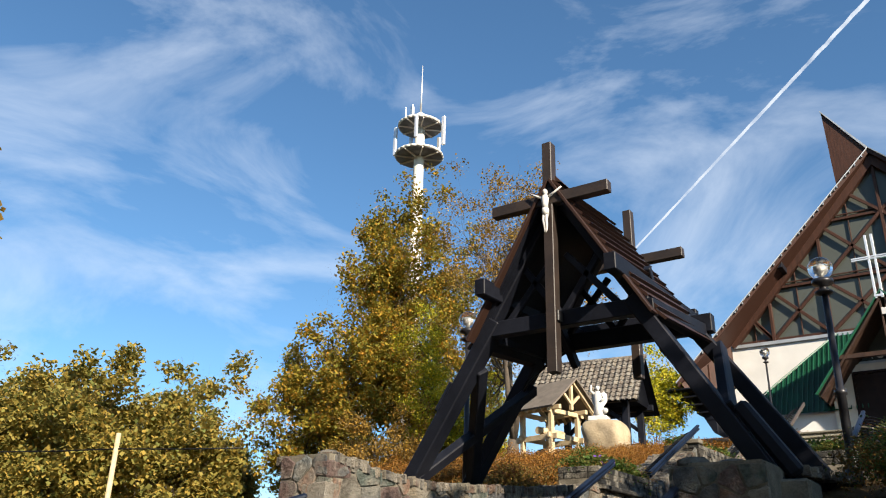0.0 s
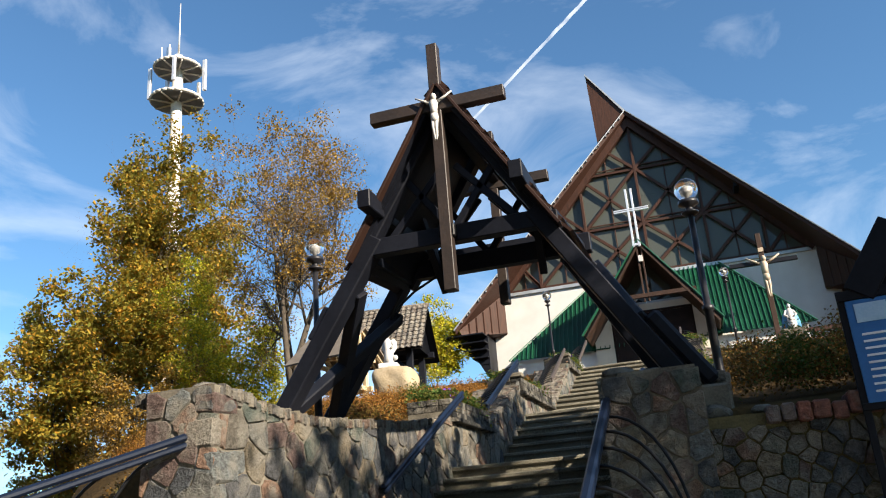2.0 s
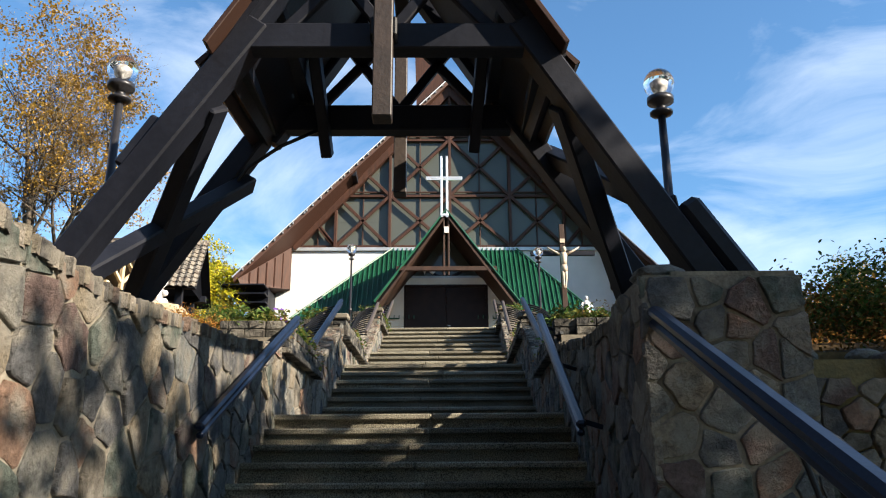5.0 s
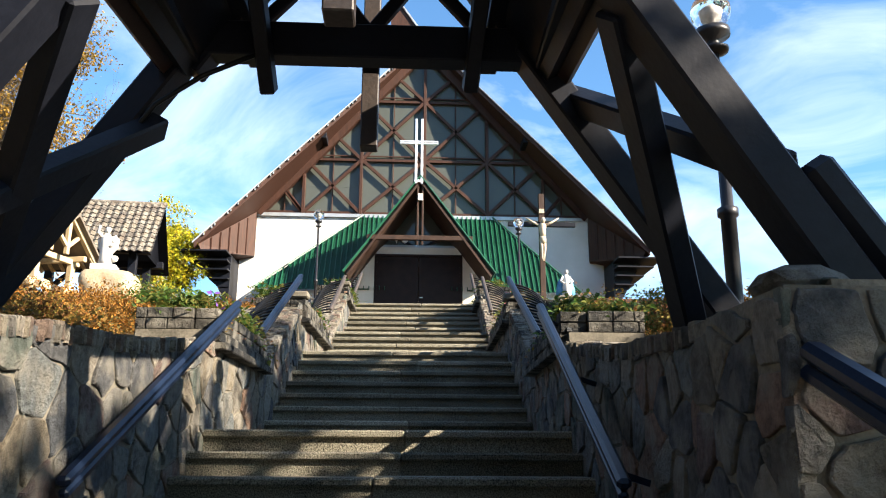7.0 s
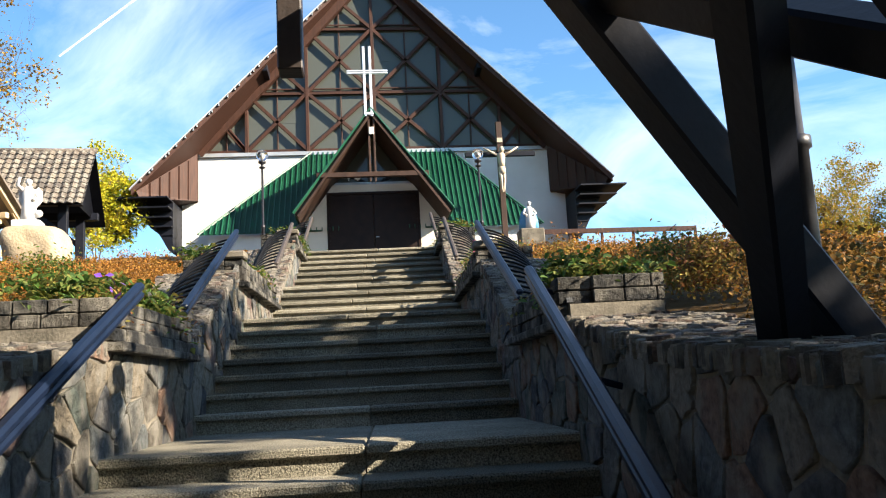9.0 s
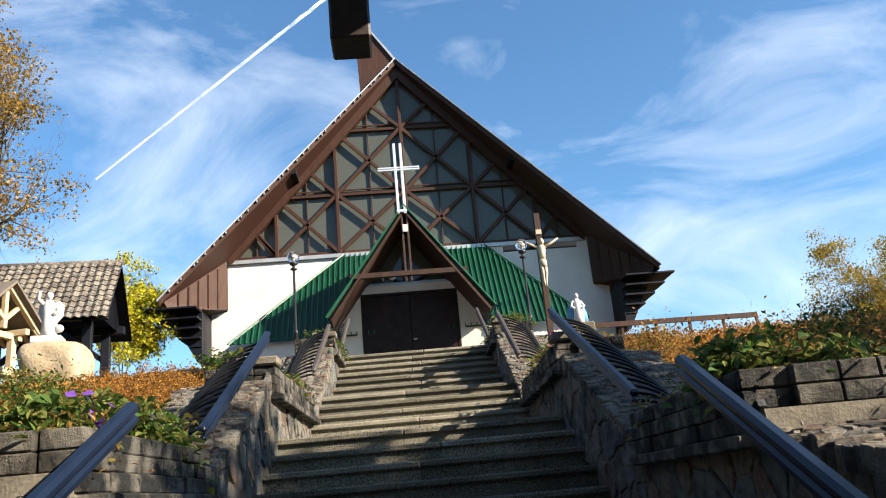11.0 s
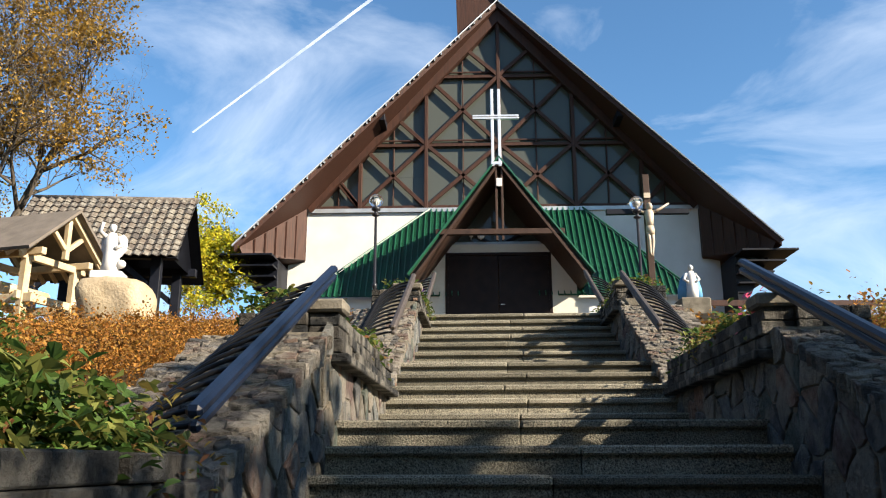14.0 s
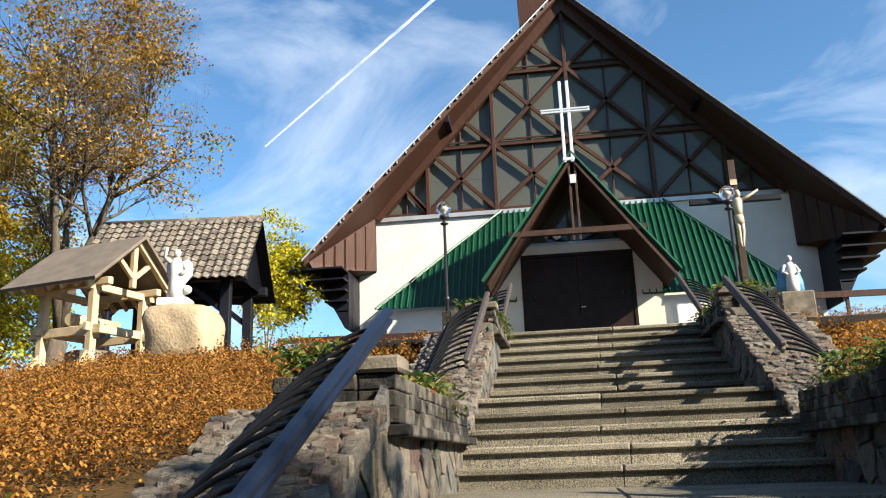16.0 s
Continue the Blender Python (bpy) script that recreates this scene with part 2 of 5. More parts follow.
M_PETAL = surface("pink_petals", (0.5, 0.05, 0.12), (0.7, 0.12, 0.22), 9, 0.6, bump=0)
M_VIOLET = surface("violet_petals", (0.06, 0.02, 0.16), (0.12, 0.04, 0.26), 9, 0.6, bump=0)
M_SIGN = surface("blue_sign_board", (0.02, 0.11, 0.32), (0.03, 0.15, 0.40), 2, 0.4, bump=0)
M_PALE = surface("white_sign_print", (0.62, 0.68, 0.74), (0.72, 0.77, 0.82), 4, 0.5, bump=0)
M_MAP = surface("pale_blue_map_print", (0.25, 0.42, 0.62), (0.42, 0.58, 0.74), 6, 0.5, bump=0)
M_GOLDPAINT = surface("gilded_figure", (0.45, 0.30, 0.08), (0.62, 0.44, 0.14), 6, 0.4, 0.5, bump=0.1)


def glass(name, colour, rough=0.03, see=0.0):
    m, n, l, b = shader(name)
    b.inputs["Base Color"].default_value = (*colour, 1)
    b.inputs["Roughness"].default_value = rough
    b.inputs["Transmission Weight"].default_value = see
    b.inputs["IOR"].default_value = 1.5
    return m


M_PANE = glass("tinted_window_glass", (0.066, 0.072, 0.062), 0.05)
M_PANE.node_tree.nodes["Principled BSDF"].inputs["Specular IOR Level"].default_value = 0.3
M_GLOBE = glass("clear_globe_glass", (0.95, 0.96, 0.97), 0.02, 1.0)
M_MILK = surface("milky_lamp_reflector", (0.12, 0.12, 0.12), (0.2, 0.2, 0.19), 5, 0.5, bump=0)
for m, level in ((M_RAIL, 0.3), (M_IRON, 0.25), (M_BEAM, 0.18), (M_DOOR, 0.15), (M_STONE, 0.2), (M_STONES, 0.2), (M_STEP, 0.15), (M_MORTAR, 0.15), (M_SLATE, 0.2), (M_RUBBLE, 0.2), (M_CLAD, 0.25), (M_BOARD, 0.25), (M_EARTH, 0.1), (M_BARK, 0.1), (M_FASCIA, 0.3)):
    m.node_tree.nodes["Principled BSDF"].inputs["Specular IOR Level"].default_value = level
M_TRAIL, tn, tl, tb = shader("contrail_vapour")
tn.remove(tb)
# emission stands in for sunlight on the vapour; the trail glows by itself
vapour = tn.new("ShaderNodeEmission")
vapour.inputs["Color"].default_value, vapour.inputs["Strength"].default_value = (0.80, 0.87, 0.97, 1), 0.42
clear = tn.new("ShaderNodeBsdfTransparent")
fray, grade, mixv = tn.new("ShaderNodeTexNoise"), tn.new("ShaderNodeValToRGB"), tn.new("ShaderNodeMixShader")
fray.inputs["Scale"].default_value, fray.inputs["Detail"].default_value = 0.02, 6
grade.color_ramp.elements[0].position, grade.color_ramp.elements[1].position = 0.2, 0.55
tl.new(tn.new("ShaderNodeTexCoord").outputs["Object"], fray.inputs["Vector"])
tl.new(fray.outputs["Fac"], grade.inputs["Fac"])
tl.new(grade.outputs["Color"], mixv.inputs[0])
tl.new(clear.outputs[0], mixv.inputs[1])
tl.new(vapour.outputs[0], mixv.inputs[2])
tl.new(mixv.outputs[0], tn["Material Output"].inputs["Surface"])


# ---- building helpers ----
def part(name, bm, material, parent=None, label=""):
    """Links a bmesh as one mesh object, under a thing or part where one is given."""
    me = bpy.data.meshes.new(name)
    bm.to_mesh(me)
    bm.free()
    me.materials.append(material)
    ob = new(name, me)
    if parent is not None:
        ob.parent = parent
    return tagged(ob, label)


def raw(name, verts, faces, material, parent=None, smooth=False):
    me = bpy.data.meshes.new(name)
    me.from_pydata(verts, [], faces)
    me.update()
    me.materials.append(material)
    if smooth:
        me.polygons.foreach_set("use_smooth", [True] * len(me.polygons))
    ob = new(name, me)
    if parent is not None:
        ob.parent = parent
    return ob


def thing(name, label, category, m=None, group="", kind=""):
    ob = new(name)
    ob.empty_display_size = 0.1
    if m is not None:
        ob.matrix_world = m
    return tagged(ob, label, category, group, kind)


def block(bm, x0, x1, y0, y1, z0, z1, bevel=0.0):
    r = bmesh.ops.create_cube(bm, size=1.0, matrix=Matrix.LocRotScale(((x0 + x1) / 2, (y0 + y1) / 2, (z0 + z1) / 2), None, (x1 - x0, y1 - y0, z1 - z0)))
    if bevel:
        es = list({e for v in r["verts"] for e in v.link_edges})
        bmesh.ops.bevel(bm, geom=es, offset=bevel, segments=1, affect="EDGES")
    return bm


def beam(bm, a, b, w, d, bevel=0.008, up=(0, 0, 1), warp=0.0):
    """A squared timber from a to b, w across and d deep."""
    a, b = Vector(a), Vector(b)
    z = (b - a).normalized()
    x = Vector(up).cross(z)
    if x.length < 1e-3:
        x = Vector((1, 0, 0))
    x.normalize()
    y = z.cross(x)
    m = Matrix((x, y, z)).transposed().to_4x4()
    m.translation = (a + b) / 2
    r = bmesh.ops.create_cube(bm, size=1.0, matrix=m @ Matrix.Diagonal((w, d, (b - a).length, 1)))
    if bevel:
        bmesh.ops.bevel(bm, geom=list({e for v in r["verts"] for e in v.link_edges}), offset=bevel, segments=1, affect="EDGES")
    return bm


def tube(bm, points, radius, sides=8, cap=True):
    """A round bar along points; radius a number or one per point."""
    pts = [Vector(p) for p in points]
    rad = radius if isinstance(radius, (list, tuple)) else [radius] * len(pts)
    rings, last = [], None
    for i, p in enumerate(pts):
        way = (pts[min(i + 1, len(pts) - 1)] - pts[max(i - 1, 0)]).normalized()
        if last is None:
            side = way.orthogonal().normalized()
        else:
            side = (last - way * last.dot(way)).normalized()
        last = side
        other = way.cross(side)
        rings.append([bm.verts.new(p + (side * math.cos(2 * math.pi * k / sides) + other * math.sin(2 * math.pi * k / sides)) * rad[i]) for k in range(sides)])
    for r, s in zip(rings, rings[1:]):
        for k in range(sides):
            bm.faces.new((r[k], r[(k + 1) % sides], s[(k + 1) % sides], s[k])).smooth = True
    if cap:
        bm.faces.new(list(reversed(rings[0])))
        bm.faces.new(rings[-1])
    return bm


def turned(bm, profile, sides=14, at=(0, 0)):
    """A turned shape about the upright axis, from (radius, z) pairs."""
    rings = [[bm.verts.new((at[0] + r * math.cos(2 * math.pi * k / sides), at[1] + r * math.sin(2 * math.pi * k / sides), z)) for k in range(sides)] for r, z in profile]
    for r, s in zip(rings, rings[1:]):
        for k in range(sides):
            bm.faces.new((r[k], r[(k + 1) % sides], s[(k + 1) % sides], s[k])).smooth = True
    bm.faces.new(list(reversed(rings[0])))
    bm.faces.new(rings[-1])
    return bm


def prism(bm, outline, y0, y1):
    """An outline of (x, z) pushed through from y0 to y1."""
    a = [bm.verts.new((x, y0, z)) for x, z in outline]
    b = [bm.verts.new((x, y1, z)) for x, z in outline]
    bm.faces.new(a)
    bm.faces.new(list(reversed(b)))
    for i in range(len(a)):
        j = (i + 1) % len(a)
        bm.faces.new((a[j], a[i], b[i], b[j]))
    bmesh.ops.recalc_face_normals(bm, faces=bm.faces)
    return bm


def ball(bm, at, radius, scale=(1, 1, 1), u=14, v=9):
    r = bmesh.ops.create_uvsphere(bm, u_segments=u, v_segments=v, radius=1, matrix=Matrix.LocRotScale(at, None, (radius * scale[0], radius * scale[1], radius * scale[2])))
    for f in {f for w in r["verts"] for f in w.link_faces}:
        f.smooth = True
    return bm


def leaves(spots, size, rng, flat=0.0, ovate=False):
    """Verts and faces of small folded leaves at the spots: (x, y, z)."""
    verts, faces = [], []
    shape = ((0.28, 0.25), (0.62, 0.22)) if ovate else ((0.5, 0.4),)
    for x, y, z in spots:
        a, b = rng.uniform(0, 6.283), rng.uniform(-1.2, 1.2) * (1 - flat)
        s = size * rng.uniform(0.6, 1.4)
        u = (math.cos(a) * math.cos(b), math.sin(a) * math.cos(b), math.sin(b))
        v = (-math.sin(a), math.cos(a), rng.uniform(-0.6, 0.6))
        i, n = len(verts), len(shape)
        verts.append((x, y, z))
        for side, fold in ((1, 0.0), (-1, 0.12)):
            if side < 0:
                verts.append((x + s * u[0], y + s * u[1], z + s * u[2] - (0.15 * s if ovate else 0)))
            for p, q in (shape if side > 0 else reversed(shape)):
                verts.append((x + s * (p * u[0] + side * q * v[0]), y + s * (p * u[1] + side * q * v[1]), z + s * (p * u[2] + side * q * v[2]) + fold * s))
        tip = i + n + 1
        faces.append((i, *range(i + 1, tip + 1)))
        faces.append((i, *range(tip, i + 2 * n + 2)))
    return verts, faces


def voronoi(w, h, size, rng, top=None):
    """Cells of irregular stones that fill a w x h face, cut off at the height top(x): lists of (x, z)."""
    nx, nz = max(1, round(w / size)), max(1, round(h / (size * 0.8)))
    dx, dz = w / nx, h / nz
    seeds = {}
    for i in range(-1, nx + 1):
        for k in range(-1, nz + 1):
            seeds[i, k] = ((i + 0.5 + (0.5 if k % 2 else 0) * 0.6 + rng.uniform(-0.46, 0.46)) * dx, (k + 0.5 + rng.uniform(-0.46, 0.46)) * dz)
    cells = []
    for i in range(-1, nx + 1):
        for k in range(nz):
            px, pz = seeds[i, k]
            poly = [(px - 2 * dx, pz - 2 * dz), (px + 2 * dx, pz - 2 * dz), (px + 2 * dx, pz + 2 * dz), (px - 2 * dx, pz + 2 * dz)]
            cuts = []
            for a in range(-2, 3):
                for b in range(-2, 3):
                    if (a, b) != (0, 0) and (i + a, k + b) in seeds:
                        qx, qz = seeds[i + a, k + b]
                        nx_, nz_ = qx - px, qz - pz
                        cuts.append((nx_, nz_, (nx_ * (px + qx) + nz_ * (pz + qz)) / 2))
            cuts += [(-1, 0, 0), (1, 0, w), (0, -1, 0), (0, 1, h)]
            if top:
                e = 0.05
                s = (top(px + e) - top(px - e)) / (2 * e)
                cuts.append((-s, 1, top(px) - s * px))
            for a, b, c in cuts:
                out = []
                for (x0, z0), (x1, z1) in zip(poly, poly[1:] + poly[:1]):
                    d0, d1 = a * x0 + b * z0 - c, a * x1 + b * z1 - c
                    if d0 <= 0:
                        out.append((x0, z0))
                    if (d0 < 0) != (d1 < 0) and d0 != d1:
                        t = d0 / (d0 - d1)
                        out.append((x0 + t * (x1 - x0), z0 + t * (z1 - z0)))
                poly = out
                if len(poly) < 3:
                    break
            if len(poly) >= 3:
                area = abs(sum(x0 * z1 - x1 * z0 for (x0, z0), (x1, z1) in zip(poly, poly[1:] + poly[:1]))) / 2
                if area > 0.12 * dx * dz:
                    cells.append(poly)
    return cells


def stone(poly, rng, depth=0.05, gap=0.012):
    """One stone over a cell: verts (x, out, z) and faces; uneven outline, rounded rim, face swelling out of the wall."""
    cx, cz = sum(p[0] for p in poly) / len(poly), sum(p[1] for p in poly) / len(poly)
    span = max(max(abs(p[0] - cx), abs(p[1] - cz)) for p in poly)
    k = max(0.55, 1 - gap / max(span, 0.02))
    d = depth * rng.uniform(0.35, 1.2)
    tx, tz = rng.uniform(-0.06, 0.06), rng.uniform(-0.06, 0.06)
    rim = []
    for (x0, z0), (x1, z1) in zip(poly, poly[1:] + poly[:1]):
        for t in (0.08, 0.5, 0.92):
            j = span * (0.07 if t == 0.5 else 0.03)
            rim.append((x0 + (x1 - x0) * t + rng.uniform(-j, j), z0 + (z1 - z0) * t + rng.uniform(-j, j)))
    n, verts = len(rim), []
    for s, o in ((k, -0.03), (k * 0.985, d * 0.55), (k * 0.94, d * 0.95), (k * 0.5, d)):
        for x, z in rim:
            j = rng.uniform(-0.1, 0.12) * d if o > 0 else 0
            verts.append((cx + (x - cx) * s, o + j + (tx * (x - cx) * s + tz * (z - cz) * s if o > 0 else 0), cz + (z - cz) * s))
    faces = [tuple(range(3 * n, 4 * n))]
    for r in (0, n, 2 * n):
        faces += [(r + i, r + (i + 1) % n, r + n + (i + 1) % n, r + n + i) for i in range(n)]
    return verts, faces


PENDING = []


def stone_face(owner, m, w, h, size, seed, top=None, near=None, depth=0.05, gap=0.012, limit=300):
    """Keeps a face of stones for the end of the file: m maps (along, out, up) to the world; near(along) picks those built singly."""
    PENDING.append((owner, m, w, h, size, seed, top, near, depth, gap, limit))


def frame_of(a, b):
    """The pose of a face from a to b (on plan), at height 0: along it, out to the right of the way, up."""
    a, b = Vector((a[0], a[1], 0)), Vector((b[0], b[1], 0))
    x = (b - a).normalized()
    y = Vector((x.y, -x.x, 0))
    m = Matrix((x, y, Vector((0, 0, 1)))).transposed().to_4x4()
    m.translation = a
    return m


# ---- ground ----
S = pose(-0.66, 9.24, 0, 0, 0, -1.6)      # the stairs' frame: u across, v up the hill


def bank(y):
    return 2.0 + 0.17 * (min(max(y, 5.5), 33.0) - 5.5) - 0.1


def ground_z(x, y):
    uv = S.inverted() @ Vector((x, y, 0))
    if abs(uv.x) < 1.68 and y < 33.5:
        return max(-0.02, min(6.55, 0.0 if y < 2.5 else 0.9 + 0.147 * (y - 7.4) if y > 7.2 else 0.0)) - 0.6 if y < 20.4 else 4.9 + 0.125 * (y - 20.4)
    edge = 4.45 if uv.x < 0 else 5.75
    z = 0.0 if y < edge else bank(y)
    if uv.x < -2.05 and y < 11:
        k = min(1.0, max(0.0, (y - 5.0) / 6.0))
        out = min(1.0, (-2.05 - uv.x) / 1.5)
        z = z * (1 - out) + out * (0.3 + (bank(11) - 0.3) * k * k * (3 - 2 * k)) if y > 4.45 else 0.0
    gone = (-1.8 - 0.62 * y) - x
    if gone > 0 and y > 4.45:
        z = max(-3.0, z - 1.3 * gone)
    if x < -13 and gone <= 0:
        z -= min(5.0, (-13 - x) * 0.16) * (1 if y > edge else 0)
    if y > 45:
        z -= min(8.0, (y - 45) * 0.07)
    far = max(0.0, max(abs(x), abs(y)) - 120)
    return z + 0.25 * noise.noise((x * 0.3, y * 0.3, 0)) * (1 if y > edge + 1 and abs(uv.x) > 2.2 else 0) - min(far, 200) * 0.02


def lines(fixed, lo, hi, step, reach):
    out = set(fixed)
    k = lo
    while k <= hi:
        if all(abs(k - f) > step * 0.4 for f in fixed):
            out.add(round(k, 3))
        k += step
    grow = hi
    while grow < reach:
        grow *= 1.5
        out.add(grow)
    grow = lo
    while grow > -reach:
        grow = -abs(grow) * 1.5 - 5
        out.add(grow)
    return sorted(out)


gx = lines([-2.9, -2.75, -2.6, -2.45, -2.3, -2.15, -2.0, -1.85, 0.45, 0.6, 0.75, 0.9, 1.05, 1.2, 1.35, 1.5], -30, 30, 1.0, 2500)
gy = lines([4.4, 4.5, 5.7, 5.82], -12, 60, 1.0, 2500)
gv = [(x, y, ground_z(x, y)) for y in gy for x in gx]
gf = [(j * len(gx) + i, j * len(gx) + i + 1, (j + 1) * len(gx) + i + 1, (j + 1) * len(gx) + i) for j in range(len(gy) - 1) for i in range(len(gx) - 1)]
tagged(raw("ground", gv, gf, M_EARTH, None, True), "earth bank strewn with autumn leaves", "ground", kind="structure")
bm = block(bmesh.new(), -6, 8, -9, 2.64, -0.2, 0.03)
tagged(part("pavement", bm, M_PAVE), "worn grey paving before the stairs", "pavement", kind="structure")
bm = bmesh.new()
vs = [bm.verts.new(p) for p in ((-4.5, 20.3, 4.955), (4.2, 20.3, 4.955), (4.2, 34.0, 6.62), (-4.5, 34.0, 6.62))]
bm.faces.new(vs)
bmesh.ops.solidify(bm, geom=bm.faces[:], thickness=0.15)
tagged(part("church_forecourt", bm, M_PAVE), "sloping paved forecourt before the church door", "pavement", kind="structure")

# ---- stairs ----
stairs = thing("stairs", "long outdoor stairs of washed concrete between stone walls", "stairs", S, kind="structure")
STEPS = []                                  # front edge (world y), height, depth of tread
for k in range(7):
    STEPS.append((2.6 + 0.36 * k, 0.16 * (k + 1)))
for k in range(6):
    STEPS.append((7.44 + 0.36 * k, 1.09 + 0.15 * (k + 1)))
for k in range(7):
    STEPS.append((11.38 + 0.36 * k, 1.99 + 0.157 * (k + 1)))
for k in range(5):
    STEPS.append((15.46 + 0.36 * k, 3.09 + 0.152 * (k + 1)))
for k in range(7):
    STEPS.append((18.08 + 0.35 * k, 3.85 + 0.158 * (k + 1)))
rng = random.Random(4)
for i, (y, z) in enumerate(STEPS):
    back = STEPS[i + 1][0] + 0.06 if i + 1 < len(STEPS) else 20.6
    seam = rng.uniform(-0.25, 0.15)
    for a, b in ((-1.3, seam - 0.003), (seam + 0.003, 1.3)):
        bm = bmesh.new()
        block(bm, a, b, y - 9.24, back - 9.24, z - 0.055, z + rng.uniform(-0.004, 0.004), 0.012)
        block(bm, a, b, y - 9.24 + 0.035, back - 9.24, z - 0.2, z - 0.054)
        part("step", bm, M_STEP, stairs)

# ---- retaining walls of field stone along the stairs ----
TOPS = {-1: [(4.3, 2.36), (4.9, 2.27), (5.7, 2.25), (7.9, 2.42), (9.3, 2.62), (9.31, 2.72), (11.2, 2.72), (11.21, 2.72), (13.2, 3.56), (13.21, 3.6), (16.4, 3.6), (16.41, 3.66), (18.6, 4.75), (18.61, 4.86), (20.9, 4.96)],
        1: [(5.5, 2.28), (6.2, 2.28), (7.9, 2.40), (9.3, 2.62), (9.31, 2.72), (11.2, 2.72), (11.21, 2.72), (13.2, 3.56), (13.21, 3.6), (16.4, 3.6), (16.41, 3.66), (18.6, 4.75), (18.61, 4.86), (20.9, 4.96)]}


def top_of(side, y):
    t = TOPS[side]
    for (y0, z0), (y1, z1) in zip(t, t[1:]):
        if y0 <= y <= y1:
            return z0 + (z1 - z0) * (y - y0) / (y1 - y0)
    return t[0][1] if y < t[0][0] else t[-1][1]


WALLS = {}
for side, name in ((-1, "wall_west"), (1, "wall_east")):
    t = TOPS[side]
    y0, y1 = t[0][0], t[-1][0]
    outline = [(y - 9.24, z - 0.02) for y, z in t] + [(y1 - 9.24, 3.0), (9.24 - 9.24, 0.6), (y0 - 9.24, -0.2)]
    bm = bmesh.new()
    a = [bm.verts.new((side * 1.30, y, z)) for y, z in outline]
    b = [bm.verts.new((side * 1.85, y, z)) for y, z in outline]
    bm.faces.new(a)
    bm.faces.new(list(reversed(b)))
    for i in range(len(a)):
        j = (i + 1) % len(a)
        bm.faces.new((a[j], a[i], b[i], b[j]))
    bmesh.ops.recalc_face_normals(bm, faces=bm.faces)
    w = part(name, bm, M_MORTAR)
    w.matrix_world = S
    tagged(w, "stair wall of mixed field stones in pale mortar", "wall", kind="structure")
    WALLS[side] = w
    m = Matrix(((0, -side, 0, side * 1.296), (1, 0, 0, y0 - 9.24), (0, 0, 1, 0), (0, 0, 0, 1)))
    stone_face(w, m, y1 - y0, 5.1, 0.27 if side < 0 else 0.25, 11 + side, (lambda s, q: lambda v: top_of(s, v + q) - 0.01)(side, y0), (lambda q: lambda v: v + q < 11.5)(y0), 0.016, 0.012)

# front walls to either hand
bm = block(bmesh.new(), -2.64, -2.10, 4.28, 4.8, -0.2, 2.34)
QUOINED = w = tagged(part("wall_front_west", bm, M_MORTAR), "end of the stair wall of rough field stones", "wall", kind="structure")
stone_face(w, frame_of((-2.66, 4.276), (-2.08, 4.276)), 0.58, 2.34, 0.22, 31, None, None, 0.016, 0.012)
bm = block(bmesh.new(), 0.84, 14.0, 5.58, 6.05, -0.2, 1.88)
FRONT = tagged(part("wall_front_east", bm, M_MOSS), "retaining wall of dark mossy field stones with a brick top course", "wall", kind="structure")
stone_face(FRONT, frame_of((0.84, 5.572), (14, 5.572)), 13.1, 1.80, 0.135, 35, None, lambda v: v < 3.2, 0.028, 0.007)
bm = block(bmesh.new(), 0.40, 1.11, 5.45, 6.1, -0.2, 2.24)
PIER = tagged(part("wall_pier", bm, M_MORTAR), "squat stone pier at the head of the lower flight", "wall", kind="structure")
stone_face(PIER, frame_of((0.38, 5.446), (1.12, 5.446)), 0.74, 2.24, 0.2, 37, None, None, 0.016, 0.012)
stone_face(PIER, frame_of((0.396, 6.12), (0.396, 5.43)), 0.69, 2.24, 0.2, 38, None, None, 0.016, 0.012)

for k in range(11):
    z0 = 0.02 + 0.21 * k + 0.03 * math.sin(k * 2.1)
    z1 = min(2.33, z0 + 0.185 + 0.04 * math.sin(k * 1.7))
    long_x, long_y = (0.30, 0.16) if k % 2 else (0.17, 0.30)
    bm = block(bmesh.new(), -2.082 - long_x, -2.078, 4.262, 4.262 + long_y, z0, z1, 0.02)
    for v in bm.verts:
        v.co += 0.016 * Vector(noise.noise_vector(v.co * 4 + Vector((k, 0, 0))))
    part("quoin_stone", bm, M_STONE, QUOINED)

# ---- the church ----
CX, FY = 0.2, 36.65
church = thing("church", "tall gabled church with a glazed front, white render and brown timber", "church", pose(CX, FY, 0))
APEX = 19.85
bm = bmesh.new()
prism(bm, [(-7.75, 6.0), (7.75, 6.0), (7.75, 9.9), (7.15, 9.9), (7.15, 11.75), (-7.15, 11.75), (-7.15, 9.9), (-7.75, 9.9)], 0.0, 0.4)
part("front_wall", bm, M_RENDER, church, "white rendered front wall")
bm = bmesh.new()
block(bm, -7.75, -7.4, 0.4, 26, 5.5, 11)
block(bm, 7.4, 7.75, 0.4, 26, 5.5, 11)
prism(bm, [(-7.75, 5.5), (7.75, 5.5), (7.75, 11.1), (0, 19.9), (-7.75, 11.1)], 26, 26.4)
part("side_wall", bm, M_RENDER, church)
bm = block(bmesh.new(), -7.2, 7.2, -0.10, 0.1, 11.752, 11.9)
part("sill", bm, M_ZINC, church, "grey metal sill flashing")
RIDGE, ROOF_X, ROOF_FALL = 20.2, 9.03, 1.137   # the roof's front edge, which runs forward towards the eaves


def verge_y(x):
    return -(0.35 + 0.23 * abs(x))


